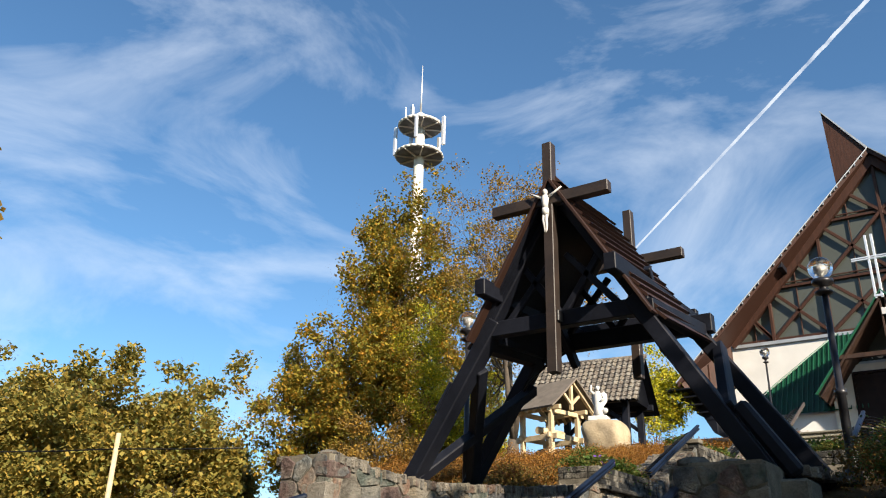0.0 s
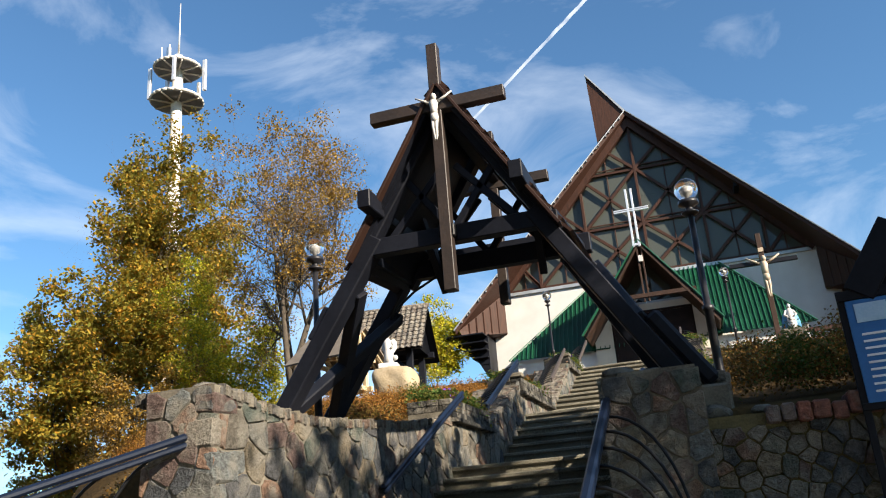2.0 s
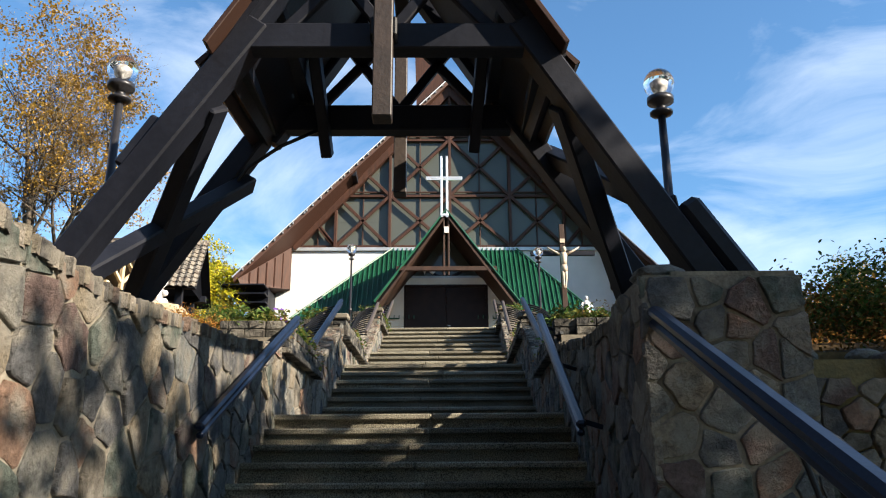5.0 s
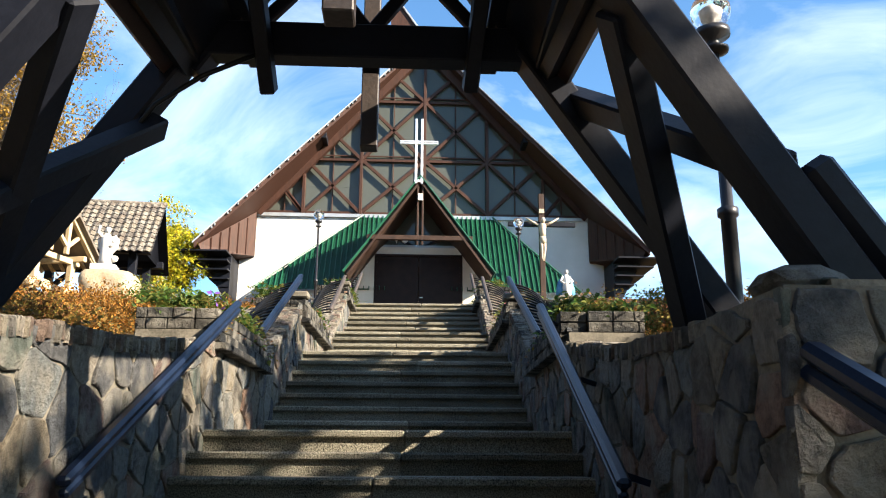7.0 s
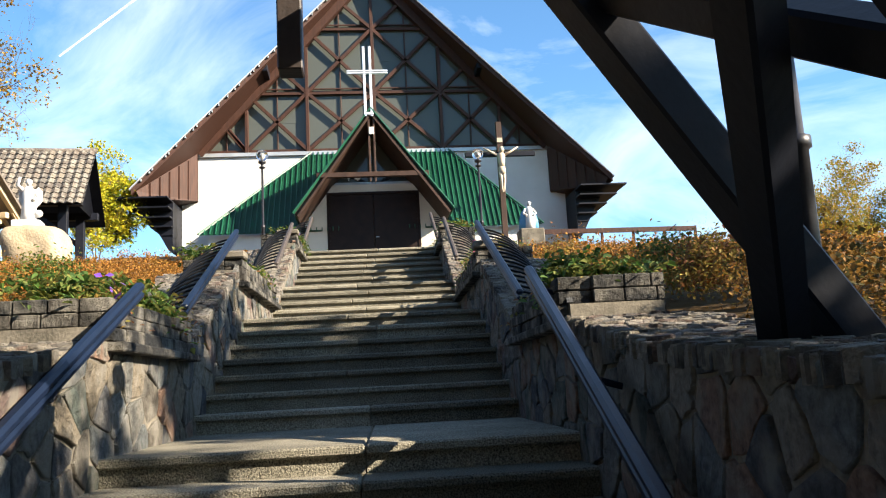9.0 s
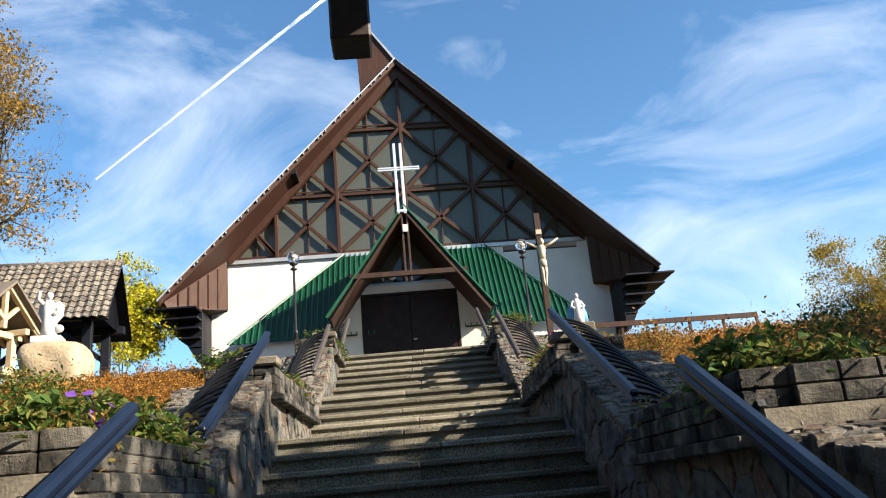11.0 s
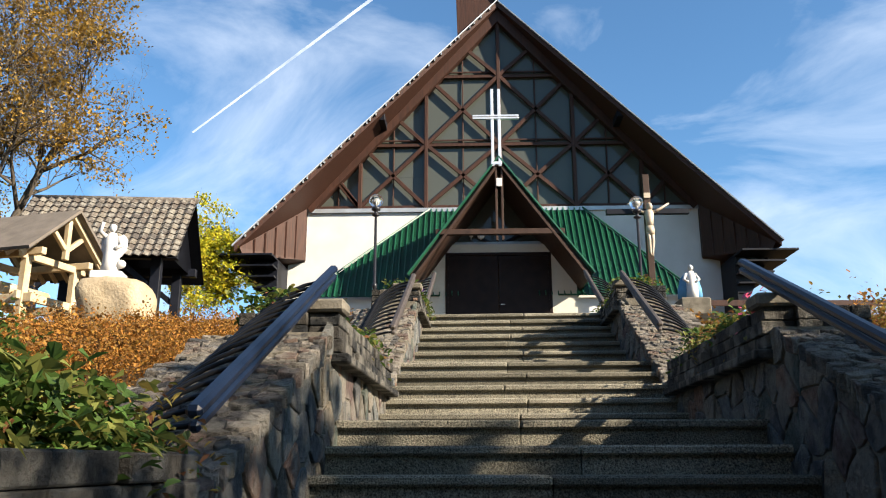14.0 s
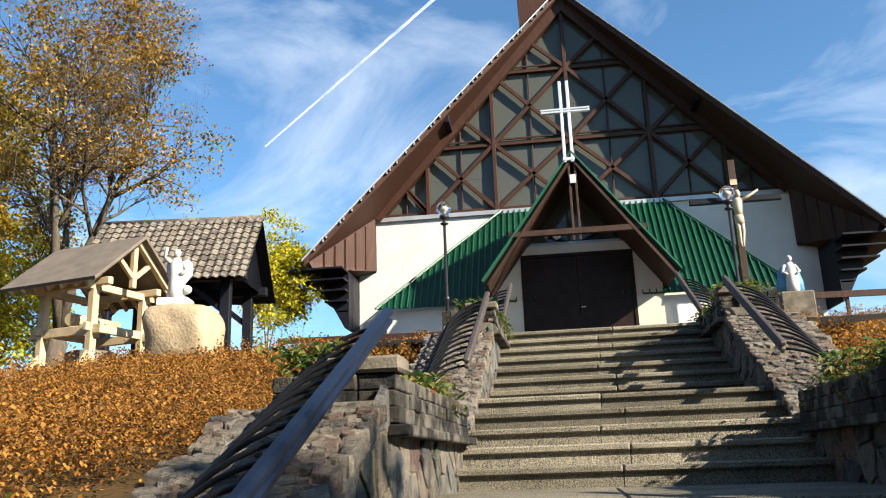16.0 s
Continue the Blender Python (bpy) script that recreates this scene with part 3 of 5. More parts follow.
def sheet(s, lift, thick, out, x0=0.0, x1=ROOF_X, back=27.0):
    """A roof layer from the ridge to the eaves with a raking front edge."""
    bm = bmesh.new()
    ring = []
    for x, y in ((x0, verge_y(x0) - out), (x1, verge_y(x1) - out), (x1, back), (x0, back)):
        ring.append((s * x, y, RIDGE - ROOF_FALL * x + lift))
    top = [bm.verts.new(p) for p in ring]
    low = [bm.verts.new((x, y, z - thick)) for x, y, z in ring]
    bm.faces.new(top)
    bm.faces.new(list(reversed(low)))
    for i in range(4):
        j = (i + 1) % 4
        bm.faces.new((top[j], top[i], low[i], low[j]))
    bmesh.ops.recalc_face_normals(bm, faces=bm.faces)
    return bm


for s in (-1, 1):
    r = part("roof_slope", sheet(s, 0.0, 0.22, 0.0), M_CLAD, church, "roof slope with a red-brown boarded soffit")
    part("roof_covering", sheet(s, 0.06, 0.055, 0.07, 0.0, ROOF_X + 0.06), M_ZINC, r, "grey sheet covering with a pale edge")
    # broken flashing tabs along the sunny edge
    for k in range(46 if s < 0 else 0):
        x = 0.3 + 0.19 * k + 0.05 * math.sin(k * 2.3)
        if k % 4 != 1:
            part("flashing_tab", block(bmesh.new(), -x - 0.02, -x + 0.025, verge_y(x) - 0.09, verge_y(x) - 0.02, RIDGE - ROOF_FALL * x - 0.11, RIDGE - ROOF_FALL * x - 0.02), M_ZINC, r)
    # narrow board between the glass and the soffit
    bm = bmesh.new()
    prism(bm, [(0, RIDGE - 0.23), (s * 7.1, RIDGE - 0.23 - ROOF_FALL * 7.1), (s * 6.95, 11.75), (0, APEX - 0.40)], -0.18, 0.15)
    part("verge_board", bm, M_CLAD, church, "red-brown board under the soffit")
    # boarded cheek that closes the eaves; it rakes forward to the roof's edge
    bm = bmesh.new()
    front = [bm.verts.new(p) for p in ((s * 7.12, -0.19, 9.95), (s * 7.12, -0.19, 11.87), (s * 8.88, -2.32, 9.87), (s * 8.76, -2.25, 9.60))]
    rear = [bm.verts.new(p) for p in ((s * 7.12, 0.42, 9.95), (s * 7.12, 0.42, 11.87), (s * 8.88, 0.42, 9.87), (s * 8.76, 0.42, 9.60))]
    bm.faces.new(front)
    bm.faces.new(list(reversed(rear)))
    for i in range(4):
        j = (i + 1) % 4
        bm.faces.new((front[j], front[i], rear[i], rear[j]))
    bmesh.ops.recalc_face_normals(bm, faces=bm.faces)
    cheek = part("eaves_box", bm, M_CLAD, church, "brown boarded eaves box")
    for k in range(1, 6):
        f = k / 6
        x, y = 7.12 + 1.64 * f, -0.19 - 2.06 * f
        part("cover_strip", beam(bmesh.new(), (s * x, y - 0.01, 9.98 - 0.33 * f), (s * x, y - 0.01, 11.8 - 1.85 * f), 0.05, 0.03, 0, up=(0, 1, 0)), M_CLAD, cheek)
    bm = bmesh.new()
    prism(bm, [(s * 7.76, 9.58), (s * 8.9, 9.55), (s * 7.9, 7.75), (s * 7.76, 7.7)], -1.5, 0.42)
    part("eaves_underside", bm, M_BEAM, church, "dark underside of the eaves")
    for k in range(6):
        x1 = 9.62 - 0.36 * k
        bm = block(bmesh.new(), min(s * 7.77, s * x1), max(s * 7.77, s * x1), -2.3 + 0.2 * k, 0.46, 9.60 - 0.33 * k, 9.67 - 0.33 * k, 0.01)
        part("corbel_board", bm, M_BEAM, church)
# the fin where one slope runs on past the ridge
bm = bmesh.new()
prism(bm, [(0.0, RIDGE), (-1.65, 22.6), (-1.53, RIDGE - 1.9)], -0.34, 1.0)
fin = part("ridge_fin", bm, M_CLAD, church, "pointed ridge fin clad in brown boards")
bm = bmesh.new()
prism(bm, [(0.0, RIDGE + 0.06), (-1.69, 22.72), (-1.69, 22.65), (-0.05, RIDGE - 0.04)], -0.42, 1.1)
part("edge_flashing", bm, M_ZINC, fin)

# glazing: timber grid with diagonals, and a pane in every cell
def gable_half(z):
    return (APEX - 0.32 - z) / (APEX - 0.32 - 11.9) * 6.95


glazing = part("glazing_frame", beam(bmesh.new(), (-6.95, 0.1, 11.97), (6.95, 0.1, 11.97), 0.14, 0.14), M_CLAD, church, "brown timber glazing grid")
ROWS_Z = [11.95, 14.40, 17.2, 19.6]
POSTS_X = [-5.2, -2.75, 0.0, 2.75, 5.2]
for x in POSTS_X:
    z1 = APEX - 0.45 - abs(x) / 6.95 * (APEX - 0.32 - 11.9)
    part("post", beam(bmesh.new(), (x, 0.02, 11.9), (x, 0.02, z1), 0.13, 0.2), M_CLAD, glazing)
for z in ROWS_Z[1:3]:
    part("rail", beam(bmesh.new(), (-gable_half(z), 0.04, z), (gable_half(z), 0.04, z), 0.10, 0.12), M_CLAD, glazing)
    part("rail", beam(bmesh.new(), (-gable_half(z + .12), 0.06, z + 0.2), (gable_half(z + .12), 0.06, z + 0.2), 0.05, 0.06), M_CLAD, glazing)
DIAG = [(-5.2, 14.4, -2.75, 11.95), (-5.2, 11.95, -2.75, 14.4), (-2.75, 14.4, 0, 11.95), (-2.75, 11.95, 0, 14.4), (0, 14.4, 2.75, 11.95), (0, 11.95, 2.75, 14.4), (2.75, 14.4, 5.2, 11.95), (2.75, 11.95, 5.2, 14.4),
        (-2.75, 17.2, 0, 14.4), (-2.75, 14.4, 0, 17.2), (0, 17.2, 2.75, 14.4), (0, 14.4, 2.75, 17.2), (-5.2, 11.95, -6.1, 13.0), (5.2, 11.95, 6.1, 13.0), (-6.05, 13.1, -5.2, 11.95), (-2.75, 14.4, -4.1, 15.7), (2.75, 14.4, 4.1, 15.7), (-1.5, 18.6, 0, 17.2), (1.5, 18.6, 0, 17.2), (-5.2, 14.4, -4.9, 14.3), (5.2, 14.4, 4.9, 14.3), (-6.1, 13.0, -5.2, 14.0), (6.1, 13.0, 5.2, 14.0)]
for x0, z0, x1, z1 in DIAG:
    part("brace", beam(bmesh.new(), (x0, -0.02, z0), (x1, -0.02, z1), 0.09, 0.14), M_CLAD, glazing)
for x in (-6.0, -3.97, -1.37, 1.37, 3.97, 6.0):
    z1 = APEX - 0.45 - abs(x) / 6.95 * (APEX - 0.32 - 11.9)
    part("thin_bar", beam(bmesh.new(), (x, 0.08, 11.9), (x, 0.08, z1), 0.05, 0.06), M_CLAD, glazing)
BAYS = [-6.95, -6.0] + [-5.2, -3.97, -2.75, -1.37, 0.0, 1.37, 2.75, 3.97, 5.2] + [6.0, 6.95]
LEVELS = [11.95, 13.17, 14.4, 15.8, 17.2, 18.4, 19.75]
rng = random.Random(8)
for x0, x1 in zip(BAYS, BAYS[1:]):
    for z0, z1 in zip(LEVELS, LEVELS[1:]):
        def lid(x):
            return APEX - 0.43 - abs(x) / 6.95 * (APEX - 0.32 - 11.9)
        if min(lid(x0), lid(x1)) < z0 and max(lid(x0), lid(x1)) <= z0 + 0.05:
            continue
        pts = [(x0, z0), (x1, z0), (x1, min(z1, lid(x1)))]
        if (lid(x0) - z1) * (lid(x1) - z1) < 0:
            pts.append((x0 + (x1 - x0) * (z1 - lid(x0)) / (lid(x1) - lid(x0)), z1))
        pts.append((x0, min(z1, lid(x0))))
        clean = []
        for x, z in pts:
            z = max(z, z0)
            if (x, z) not in clean:
                clean.append((x, z))
        if len(clean) < 3:
            continue
        bm = bmesh.new()
        prism(bm, [(x * 0.9999, z) for x, z in clean], 0.14, 0.155)
        p = part("pane", bm, M_PANE, glazing)
        p.rotation_euler = (0, 0, 0)
        p.location = (0, rng.uniform(-0.004, 0.004), 0)
part("glazing_backing", prism(bmesh.new(), [(-7.0, 11.8), (7.0, 11.8), (0, APEX - 0.3)], 0.42, 0.5), M_BOARD, church, "dark brown backing sheet close behind the glass")
bm = block(bmesh.new(), -7.0, 7.0, 1.6, 1.7, 11.0, 11.1)
part("gallery_edge", bm, M_BOARD, church)
for x, z in ((-5.05, 14.95), (5.05, 14.95)):
    part("purlin_end", beam(bmesh.new(), (x * 0.86, -1.15, z + .12), (x * 0.86, 0.1, z + .12), 0.26, 0.26), M_BEAM, church)

# porch with green sheet roofs
porch = thing("porch", "church porch under steep green sheet-metal roofs", "porch", pose(-0.05, 32.0, 0))
PA, PE, PZ = 12.0, 2.72, 8.35
for s in (-1, 1):
    bm = bmesh.new()
    prism(bm, [(0, PA), (s * PE, PZ), (s * (PE - 0.1), PZ - 0.16), (0, PA - 0.24)], 0.0, 4.6)
    slope = part("roof_slope", bm, M_BOARD, porch, "brown boarded underside")
    bm = bmesh.new()
    prism(bm, [(0, PA + 0.07), (s * (PE + 0.06), PZ), (s * (PE + 0.02), PZ - 0.06), (0, PA)], -0.06, 4.62)
    part("sheet_roof", bm, M_GREEN, slope)
    bm = beam(bmesh.new(), (0, -0.08, PA + 0.03), (s * (PE + 0.07), -0.08, PZ - 0.04), 0.05, 0.15, up=(0, 1, 0))
    part("verge_trim", bm, M_GREEN, slope)
    bm = beam(bmesh.new(), (s * 0.1, -0.03, PA - 0.32), (s * (PE - 0.10), -0.03, PZ - 0.16), 0.08, 0.17, up=(0, 1, 0))
    part("barge_board", bm, M_BOARD, slope, "brown barge board")
    # lower green roof that leans on the front wall
    bm = bmesh.new()
    y0 = 33.8 - 32.0
    wide = 2.35 if s < 0 else 3.2
    pts = [(s * 1.2, 4.6, 11.82), (s * wide, 4.6, 11.82), (s * 6.3, y0, 8.02), (s * 1.9, y0, 8.02)]
    vs = [bm.verts.new(p) for p in pts]
    f = bm.faces.new(vs if s > 0 else list(reversed(vs)))
    bmesh.ops.solidify(bm, geom=[f], thickness=0.08)
    lean = part("lean_to_roof", bm, M_GREEN, porch, "ribbed green sheet roof")
    for k in range(26):
        x = 1.3 + 0.2 * k
        t = 0.0 if x < wide else (x - wide) / (6.3 - wide)
        if t < 1:
            a = Vector((s * x, 4.6 - t * (4.6 - y0), 11.82 - t * 3.8))
            b = Vector((s * x, y0, 8.02))
            if (a - b).length > 0.2:
                part("rib", beam(bmesh.new(), a + Vector((0, -0.03, 0.02)), b + Vector((0, -0.03, 0.02)), 0.035, 0.05, 0), M_GREEN, lean)
    part("edge_strip", beam(bmesh.new(), (s * (wide + 0.02), 4.58, 11.86), (s * 6.32, y0 - 0.02, 8.06), 0.1, 0.06), M_GREEN, lean)
    bm = bmesh.new()
    prism(bm, [(s * 2.0, 6.3), (s * 6.0, 6.3), (s * 6.0, 8.0), (s * 2.0, 8.0)], y0 + 0.25, y0 + 0.4)
    part("side_wall", bm, M_RENDER, porch)
bm = bmesh.new()
prism(bm, [(-2.5, 6.3), (-1.65, 6.3), (-1.65, 9.40), (1.65, 9.40), (1.65, 6.3), (2.5, 6.3), (2.5, 8.6), (1.9, 9.75), (-1.9, 9.75), (-2.5, 8.6)], 1.85, 2.1)
part("front_wall", bm, M_CREAM, porch, "cream rendered wall round the door")
bm = bmesh.new()
prism(bm, [(-1.75, 9.8), (1.75, 9.8), (0, 11.9)], 2.2, 2.22)
part("gable_window", bm, M_PANE, porch, "dark gable window")
part("window_rail", beam(bmesh.new(), (-1.75, 2.1, 9.82), (1.75, 2.1, 9.82), 0.14, 0.14), M_ZINC, porch)
for s in (-1, 1):
    part("window_brace", beam(bmesh.new(), (s * 1.25, 2.1, 10.4), (s * 0.2, 2.1, 9.85), 0.09, 0.09), M_BEAM, porch)
    part("king_post", beam(bmesh.new(), (s * 0.09, -0.02, 9.35), (s * 0.09, -0.02, 12.1), 0.07, 0.09), M_BOARD, porch)
part("tie_beam", beam(bmesh.new(), (-1.95, -0.02, 9.62), (1.95, -0.02, 9.62), 0.17, 0.17), M_BOARD, porch, "brown tie beam")
part("notice_plate", block(bmesh.new(), -0.09, 0.09, -0.12, -0.08, 11.05, 11.32, 0.01), M_STATUE, porch)
door = thing("door_1", "dark brown double door of the church, closed", "door", pose(-0.05, 33.86, 0), kind="structure")
for s in (-1, 1):
    part("door_leaf", block(bmesh.new(), min(s * 0.006, s * 1.62), max(s * 0.006, s * 1.62), 0.0, 0.08, 6.6, 9.36, 0.01), M_DOOR, door)
part("lever_handle", beam(bmesh.new(), (0.05, -0.06, 7.75), (0.18, -0.06, 7.75), 0.03, 0.03), M_STEEL, door, "steel lever handle")
for x in (-1.66, 1.66):
    part("door_frame", block(bmesh.new(), x - 0.05, x + 0.05, -0.03, 0.1, 6.5, 9.42, 0.008), M_DOOR, door)
part("door_frame", block(bmesh.new(), -1.71, 1.71, -0.032, 0.1, 9.38, 9.47, 0.008), M_DOOR, door)
lamp_ob = thing("porch_lamp", "round white lamp over the church door", "lamp", pose(-0.6, 33.4, 9.93))
part("body", ball(bmesh.new(), (0, 0, 0), 0.13, (1, 0.6, 1)), M_STATUE, lamp_ob)
part("bracket", beam(bmesh.new(), (0, 0.05, 0), (0, 0.5, 0), 0.04, 0.04), M_STEEL, lamp_ob)
lamp_ob = thing("porch_spotlight", "small white spotlight over the church door", "lamp", pose(-0.92, 33.4, 9.93))
part("body", ball(bmesh.new(), (0, 0, 0), 0.07, (1, 0.8, 1)), M_STATUE, lamp_ob)
part("bracket", beam(bmesh.new(), (0, 0.05, 0), (0, 0.5, 0), 0.03, 0.03), M_STEEL, lamp_ob)
# tall metal cross on the porch gable
cross = thing("gable_cross", "pale metal cross of doubled bars on the porch gable", "cross", pose(-0.12, 31.9, 0))
for s in (-1, 1):
    part("upright", beam(bmesh.new(), (s * 0.11, 0, 11.7), (s * 0.11, 0, 14.3), 0.09, 0.1), M_STEEL, cross)
    part("arm", beam(bmesh.new(), (-0.72, -0.01, 13.34 + s * 0.04), (0.72, -0.01, 13.34 + s * 0.04), 0.1, 0.06), M_STEEL, cross)
part("foot_plate", block(bmesh.new(), -0.17, 0.17, -0.06, 0.06, 11.75, 11.85, 0.01), M_STEEL, cross)


# ---- timber gate over the stairs ----
gate = thing("timber_gate", "black-stained timber gate with a steep roof over the stairs", "gate", pose(-0.78, 6.05, 0))
GB = 1.4                                     # depth between the two frames


def leg(a, b, nm="leg", w=0.15, d=0.2):
    return part(nm, beam(bmesh.new(), a, b, w, d, 0.012, up=(0, 1, 0)), M_BEAM, gate)


for y, feet, zf, tx, zt in ((0.0, 1.86, 2.1, 0.74, 3.88), (GB, 2.05, 2.25, 0.93, 3.98)):
    for s in (-1, 1):
        foot_x = feet - 0.03 if s > 0 and y > 0 else feet + 0.05 if s < 0 and y == 0 else feet
        leg((s * foot_x, y, zf), (s * (tx - 0.09 if s > 0 and y > 0 else tx), y, zt), "leg", 0.15, 0.19)
        leg((s * 0.95, y + 0.02, 3.66 + y * 0.1), (s * 0.02, y + 0.02, 5.12 + y * 0.1), "rafter", 0.13, 0.16)
for s in (-1, 1):
    leg((s * 0.98, 0.06, 3.42), (s * (1.88 if s < 0 else 1.66), GB - 0.05, 2.35), "slanted_strut", 0.12, 0.14)
    leg((s * (1.74 if s < 0 else 1.52), -0.02, 2.30 if s < 0 else 2.76), (s * 1.10, GB + 0.06, 3.5 if s < 0 else 3.72), "side_brace", 0.11, 0.13)
    if s < 0:
        part("leg_cheek", beam(bmesh.new(), (s * 1.40, -0.02, 2.98), (s * 1.23, 0.0, 3.27), 0.12, 0.14, 0.012, up=(0, 1, 0)), M_BEAM, gate)
    if s > 0:
        part("leg_cheek", beam(bmesh.new(), (s * 2.0, 0.02, 2.2), (s * 1.60, 0.02, 2.8), 0.13, 0.2, 0.03, up=(0, 1, 0)), M_BEAM, gate)
    part("purlin", beam(bmesh.new(), (s * 0.70, -0.42, 4.13), (s * 0.70, GB + 0.58, 4.2), 0.12, 0.17), M_BEAM, gate, "jutting black purlin")
    bm = bmesh.new()
    block(bm, min(s * 1.55, s * 2.1), max(s * 1.55, s * 2.1), -0.2, 0.25, 1.85, 2.16, 0.02)
    part("foot_block", bm, M_MORTAR, gate, "concrete foot block")
part("tie_beam", beam(bmesh.new(), (-0.92, -0.02, 3.78), (0.92, -0.02, 3.78), 0.12, 0.16), M_BEAM, gate)
part("tie_beam", beam(bmesh.new(), (-1.08, GB, 3.97), (1.08, GB, 3.97), 0.13, 0.2), M_BEAM, gate)
for s in (-1, 1):
    part("wall_plate", beam(bmesh.new(), (s * 0.9, -0.08, 3.76), (s * 0.96, GB + 0.1, 3.9), 0.13, 0.14), M_BEAM, gate)
for y, base in ((0.02, 3.86), (GB, 4.07)):
    for s in (-1, 1):
        part("truss_brace", beam(bmesh.new(), (s * 0.60, y, base), (s * 0.06, y, base + 0.62), 0.055, 0.07), M_BEAM, gate)
        part("truss_brace", beam(bmesh.new(), (s * 0.02, y, base), (s * 0.42, y, base + 0.55), 0.055, 0.07), M_BEAM, gate)
# struts under the rear beam
for x, z in ((-0.53, 3.70), (0.55, 3.74)):
    part("pendant", beam(bmesh.new(), (x, GB + 0.04, z), (x * 1.12, GB - 0.6, z + 0.75), 0.08, 0.1), M_BEAM, gate)
part("iron_tie", tube(bmesh.new(), [(-1.22, GB - 0.1, 3.32), (-1.08, GB - 0.1, 3.55), (-0.85, GB - 0.1, 3.72), (-0.56, GB - 0.1, 3.86)], 0.014, 6), M_IRON, gate)
# roof of shingled boards with metal verges; it rises a little to the back
for s in (-1, 1):
    tilt = Matrix.Rotation(radians(5), 4, "X")
    bm = bmesh.new()
    prism(bm, [(0, 5.27), (s * 1.0, 3.66), (s * 0.95, 3.63), (0, 5.17)], -0.08, GB - 0.02)
    bmesh.ops.transform(bm, matrix=Matrix.Translation((0, 0, 3.7)) @ tilt @ Matrix.Translation((0, 0, -3.7)), verts=bm.verts)
    slope = part("roof_slope", bm, M_BEAM, gate, "dark boarded roof slope")
    part("verge_sheet", beam(bmesh.new(), (s * 0.01, -0.13, 5.24), (s * 0.985, -0.10, 3.66), 0.03, 0.22, 0.004, up=(0, 1, 0)), M_FASCIA, slope, "brown sheet-metal verge")
    for k in range(14):
        t0, t1 = k / 14, (k + 1) / 14 + 0.02
        p = lambda t, o: (s * (1.02 * t + o * 0.85), 5.30 - 1.66 * t + o * 0.53)
        bm = bmesh.new()
        prism(bm, [p(t0, 0.0), p(t1, 0.045), p(t1, 0.015), p(t0, -0.02)], -0.06, GB)
        bmesh.ops.transform(bm, matrix=Matrix.Translation((0, 0, 3.7)) @ tilt @ Matrix.Translation((0, 0, -3.7)), verts=bm.verts)
        part("shingle_course", bm, M_FASCIA, slope)
part("ridge_beam", beam(bmesh.new(), (0, 0.0, 5.08), (0, GB + 0.6, 5.2), 0.12, 0.15), M_BEAM, gate)
part("rear_collar", beam(bmesh.new(), (-0.76, GB + 0.56, 4.27), (0.76, GB + 0.56, 4.27), 0.11, 0.13), M_BEAM, gate)
part("ridge_cap", prism(bmesh.new(), [(-0.10, 5.24), (0, 5.37), (0.10, 5.24), (0.0, 5.27)], -0.12, 0.25), M_FASCIA, gate, "brown ridge cap")


def gate_cross(name, y, top, bottom, arm, label):
    c = thing(name, label, "cross", pose(-0.80, y, 0))
    part("upright", beam(bmesh.new(), (0, 0, bottom), (0, 0, top), 0.105, 0.115, 0.006), M_DARKBOARD, c)
    part("arm", beam(bmesh.new(), (-0.66, -0.01, arm), (0.66, -0.01, arm), 0.105, 0.12, 0.006), M_DARKBOARD, c)
    return c


front_cross = gate_cross("gate_cross", 5.90, 5.70, 3.22, 5.03, "brown timber cross with a white figure on the gate front")
part("fixing_plate", block(bmesh.new(), -0.075, 0.075, -0.03, 0.15, 3.72, 3.84, 0.01), M_IRON, front_cross)
gate_cross("gate_cross", 8.1, 5.80, 3.63, 5.10, "brown timber cross on the back of the gate")


def crucified(name, label, mat, m):
    """One plain shape: head, trunk, cloth, legs and raised arms."""
    bm = bmesh.new()
    ball(bm, (0.01, -0.03, 0.20), 0.055, (0.85, 1, 1.2))
    tube(bm, [(0, 0, 0.15), (0, -0.015, 0.08), (0, -0.02, -0.04), (0, -0.01, -0.14)], [0.05, 0.075, 0.06, 0.055], 10)
    tube(bm, [(0, -0.012, -0.12), (0, -0.012, -0.19), (0.015, -0.01, -0.26)], [0.062, 0.07, 0.055], 10)
    for s in (-1, 1):
        tube(bm, [(s * 0.03, -0.01, -0.2), (s * 0.028, -0.045, -0.36), (s * 0.018, -0.01, -0.52), (s * 0.01, -0.03, -0.60)], [0.036, 0.03, 0.022, 0.016], 8)
        tube(bm, [(s * 0.06, 0, 0.11), (s * 0.18, 0.0, 0.17), (s * 0.32, 0.01, 0.26)], [0.03, 0.022, 0.014], 8)
    ob = part(name, bm, mat)
    ob.matrix_world = m
    return tagged(ob, label, "statue")


crucified("crucifix_figure", "small white figure fixed to the gate cross", M_STATUE, pose(-0.80, 5.80, 4.97) @ Matrix.Scale(0.56, 4))


# ---- handrails with bowed iron ribs ----
def to_stair(u, y, z):
    return S @ Vector((u, y - 9.24, z))


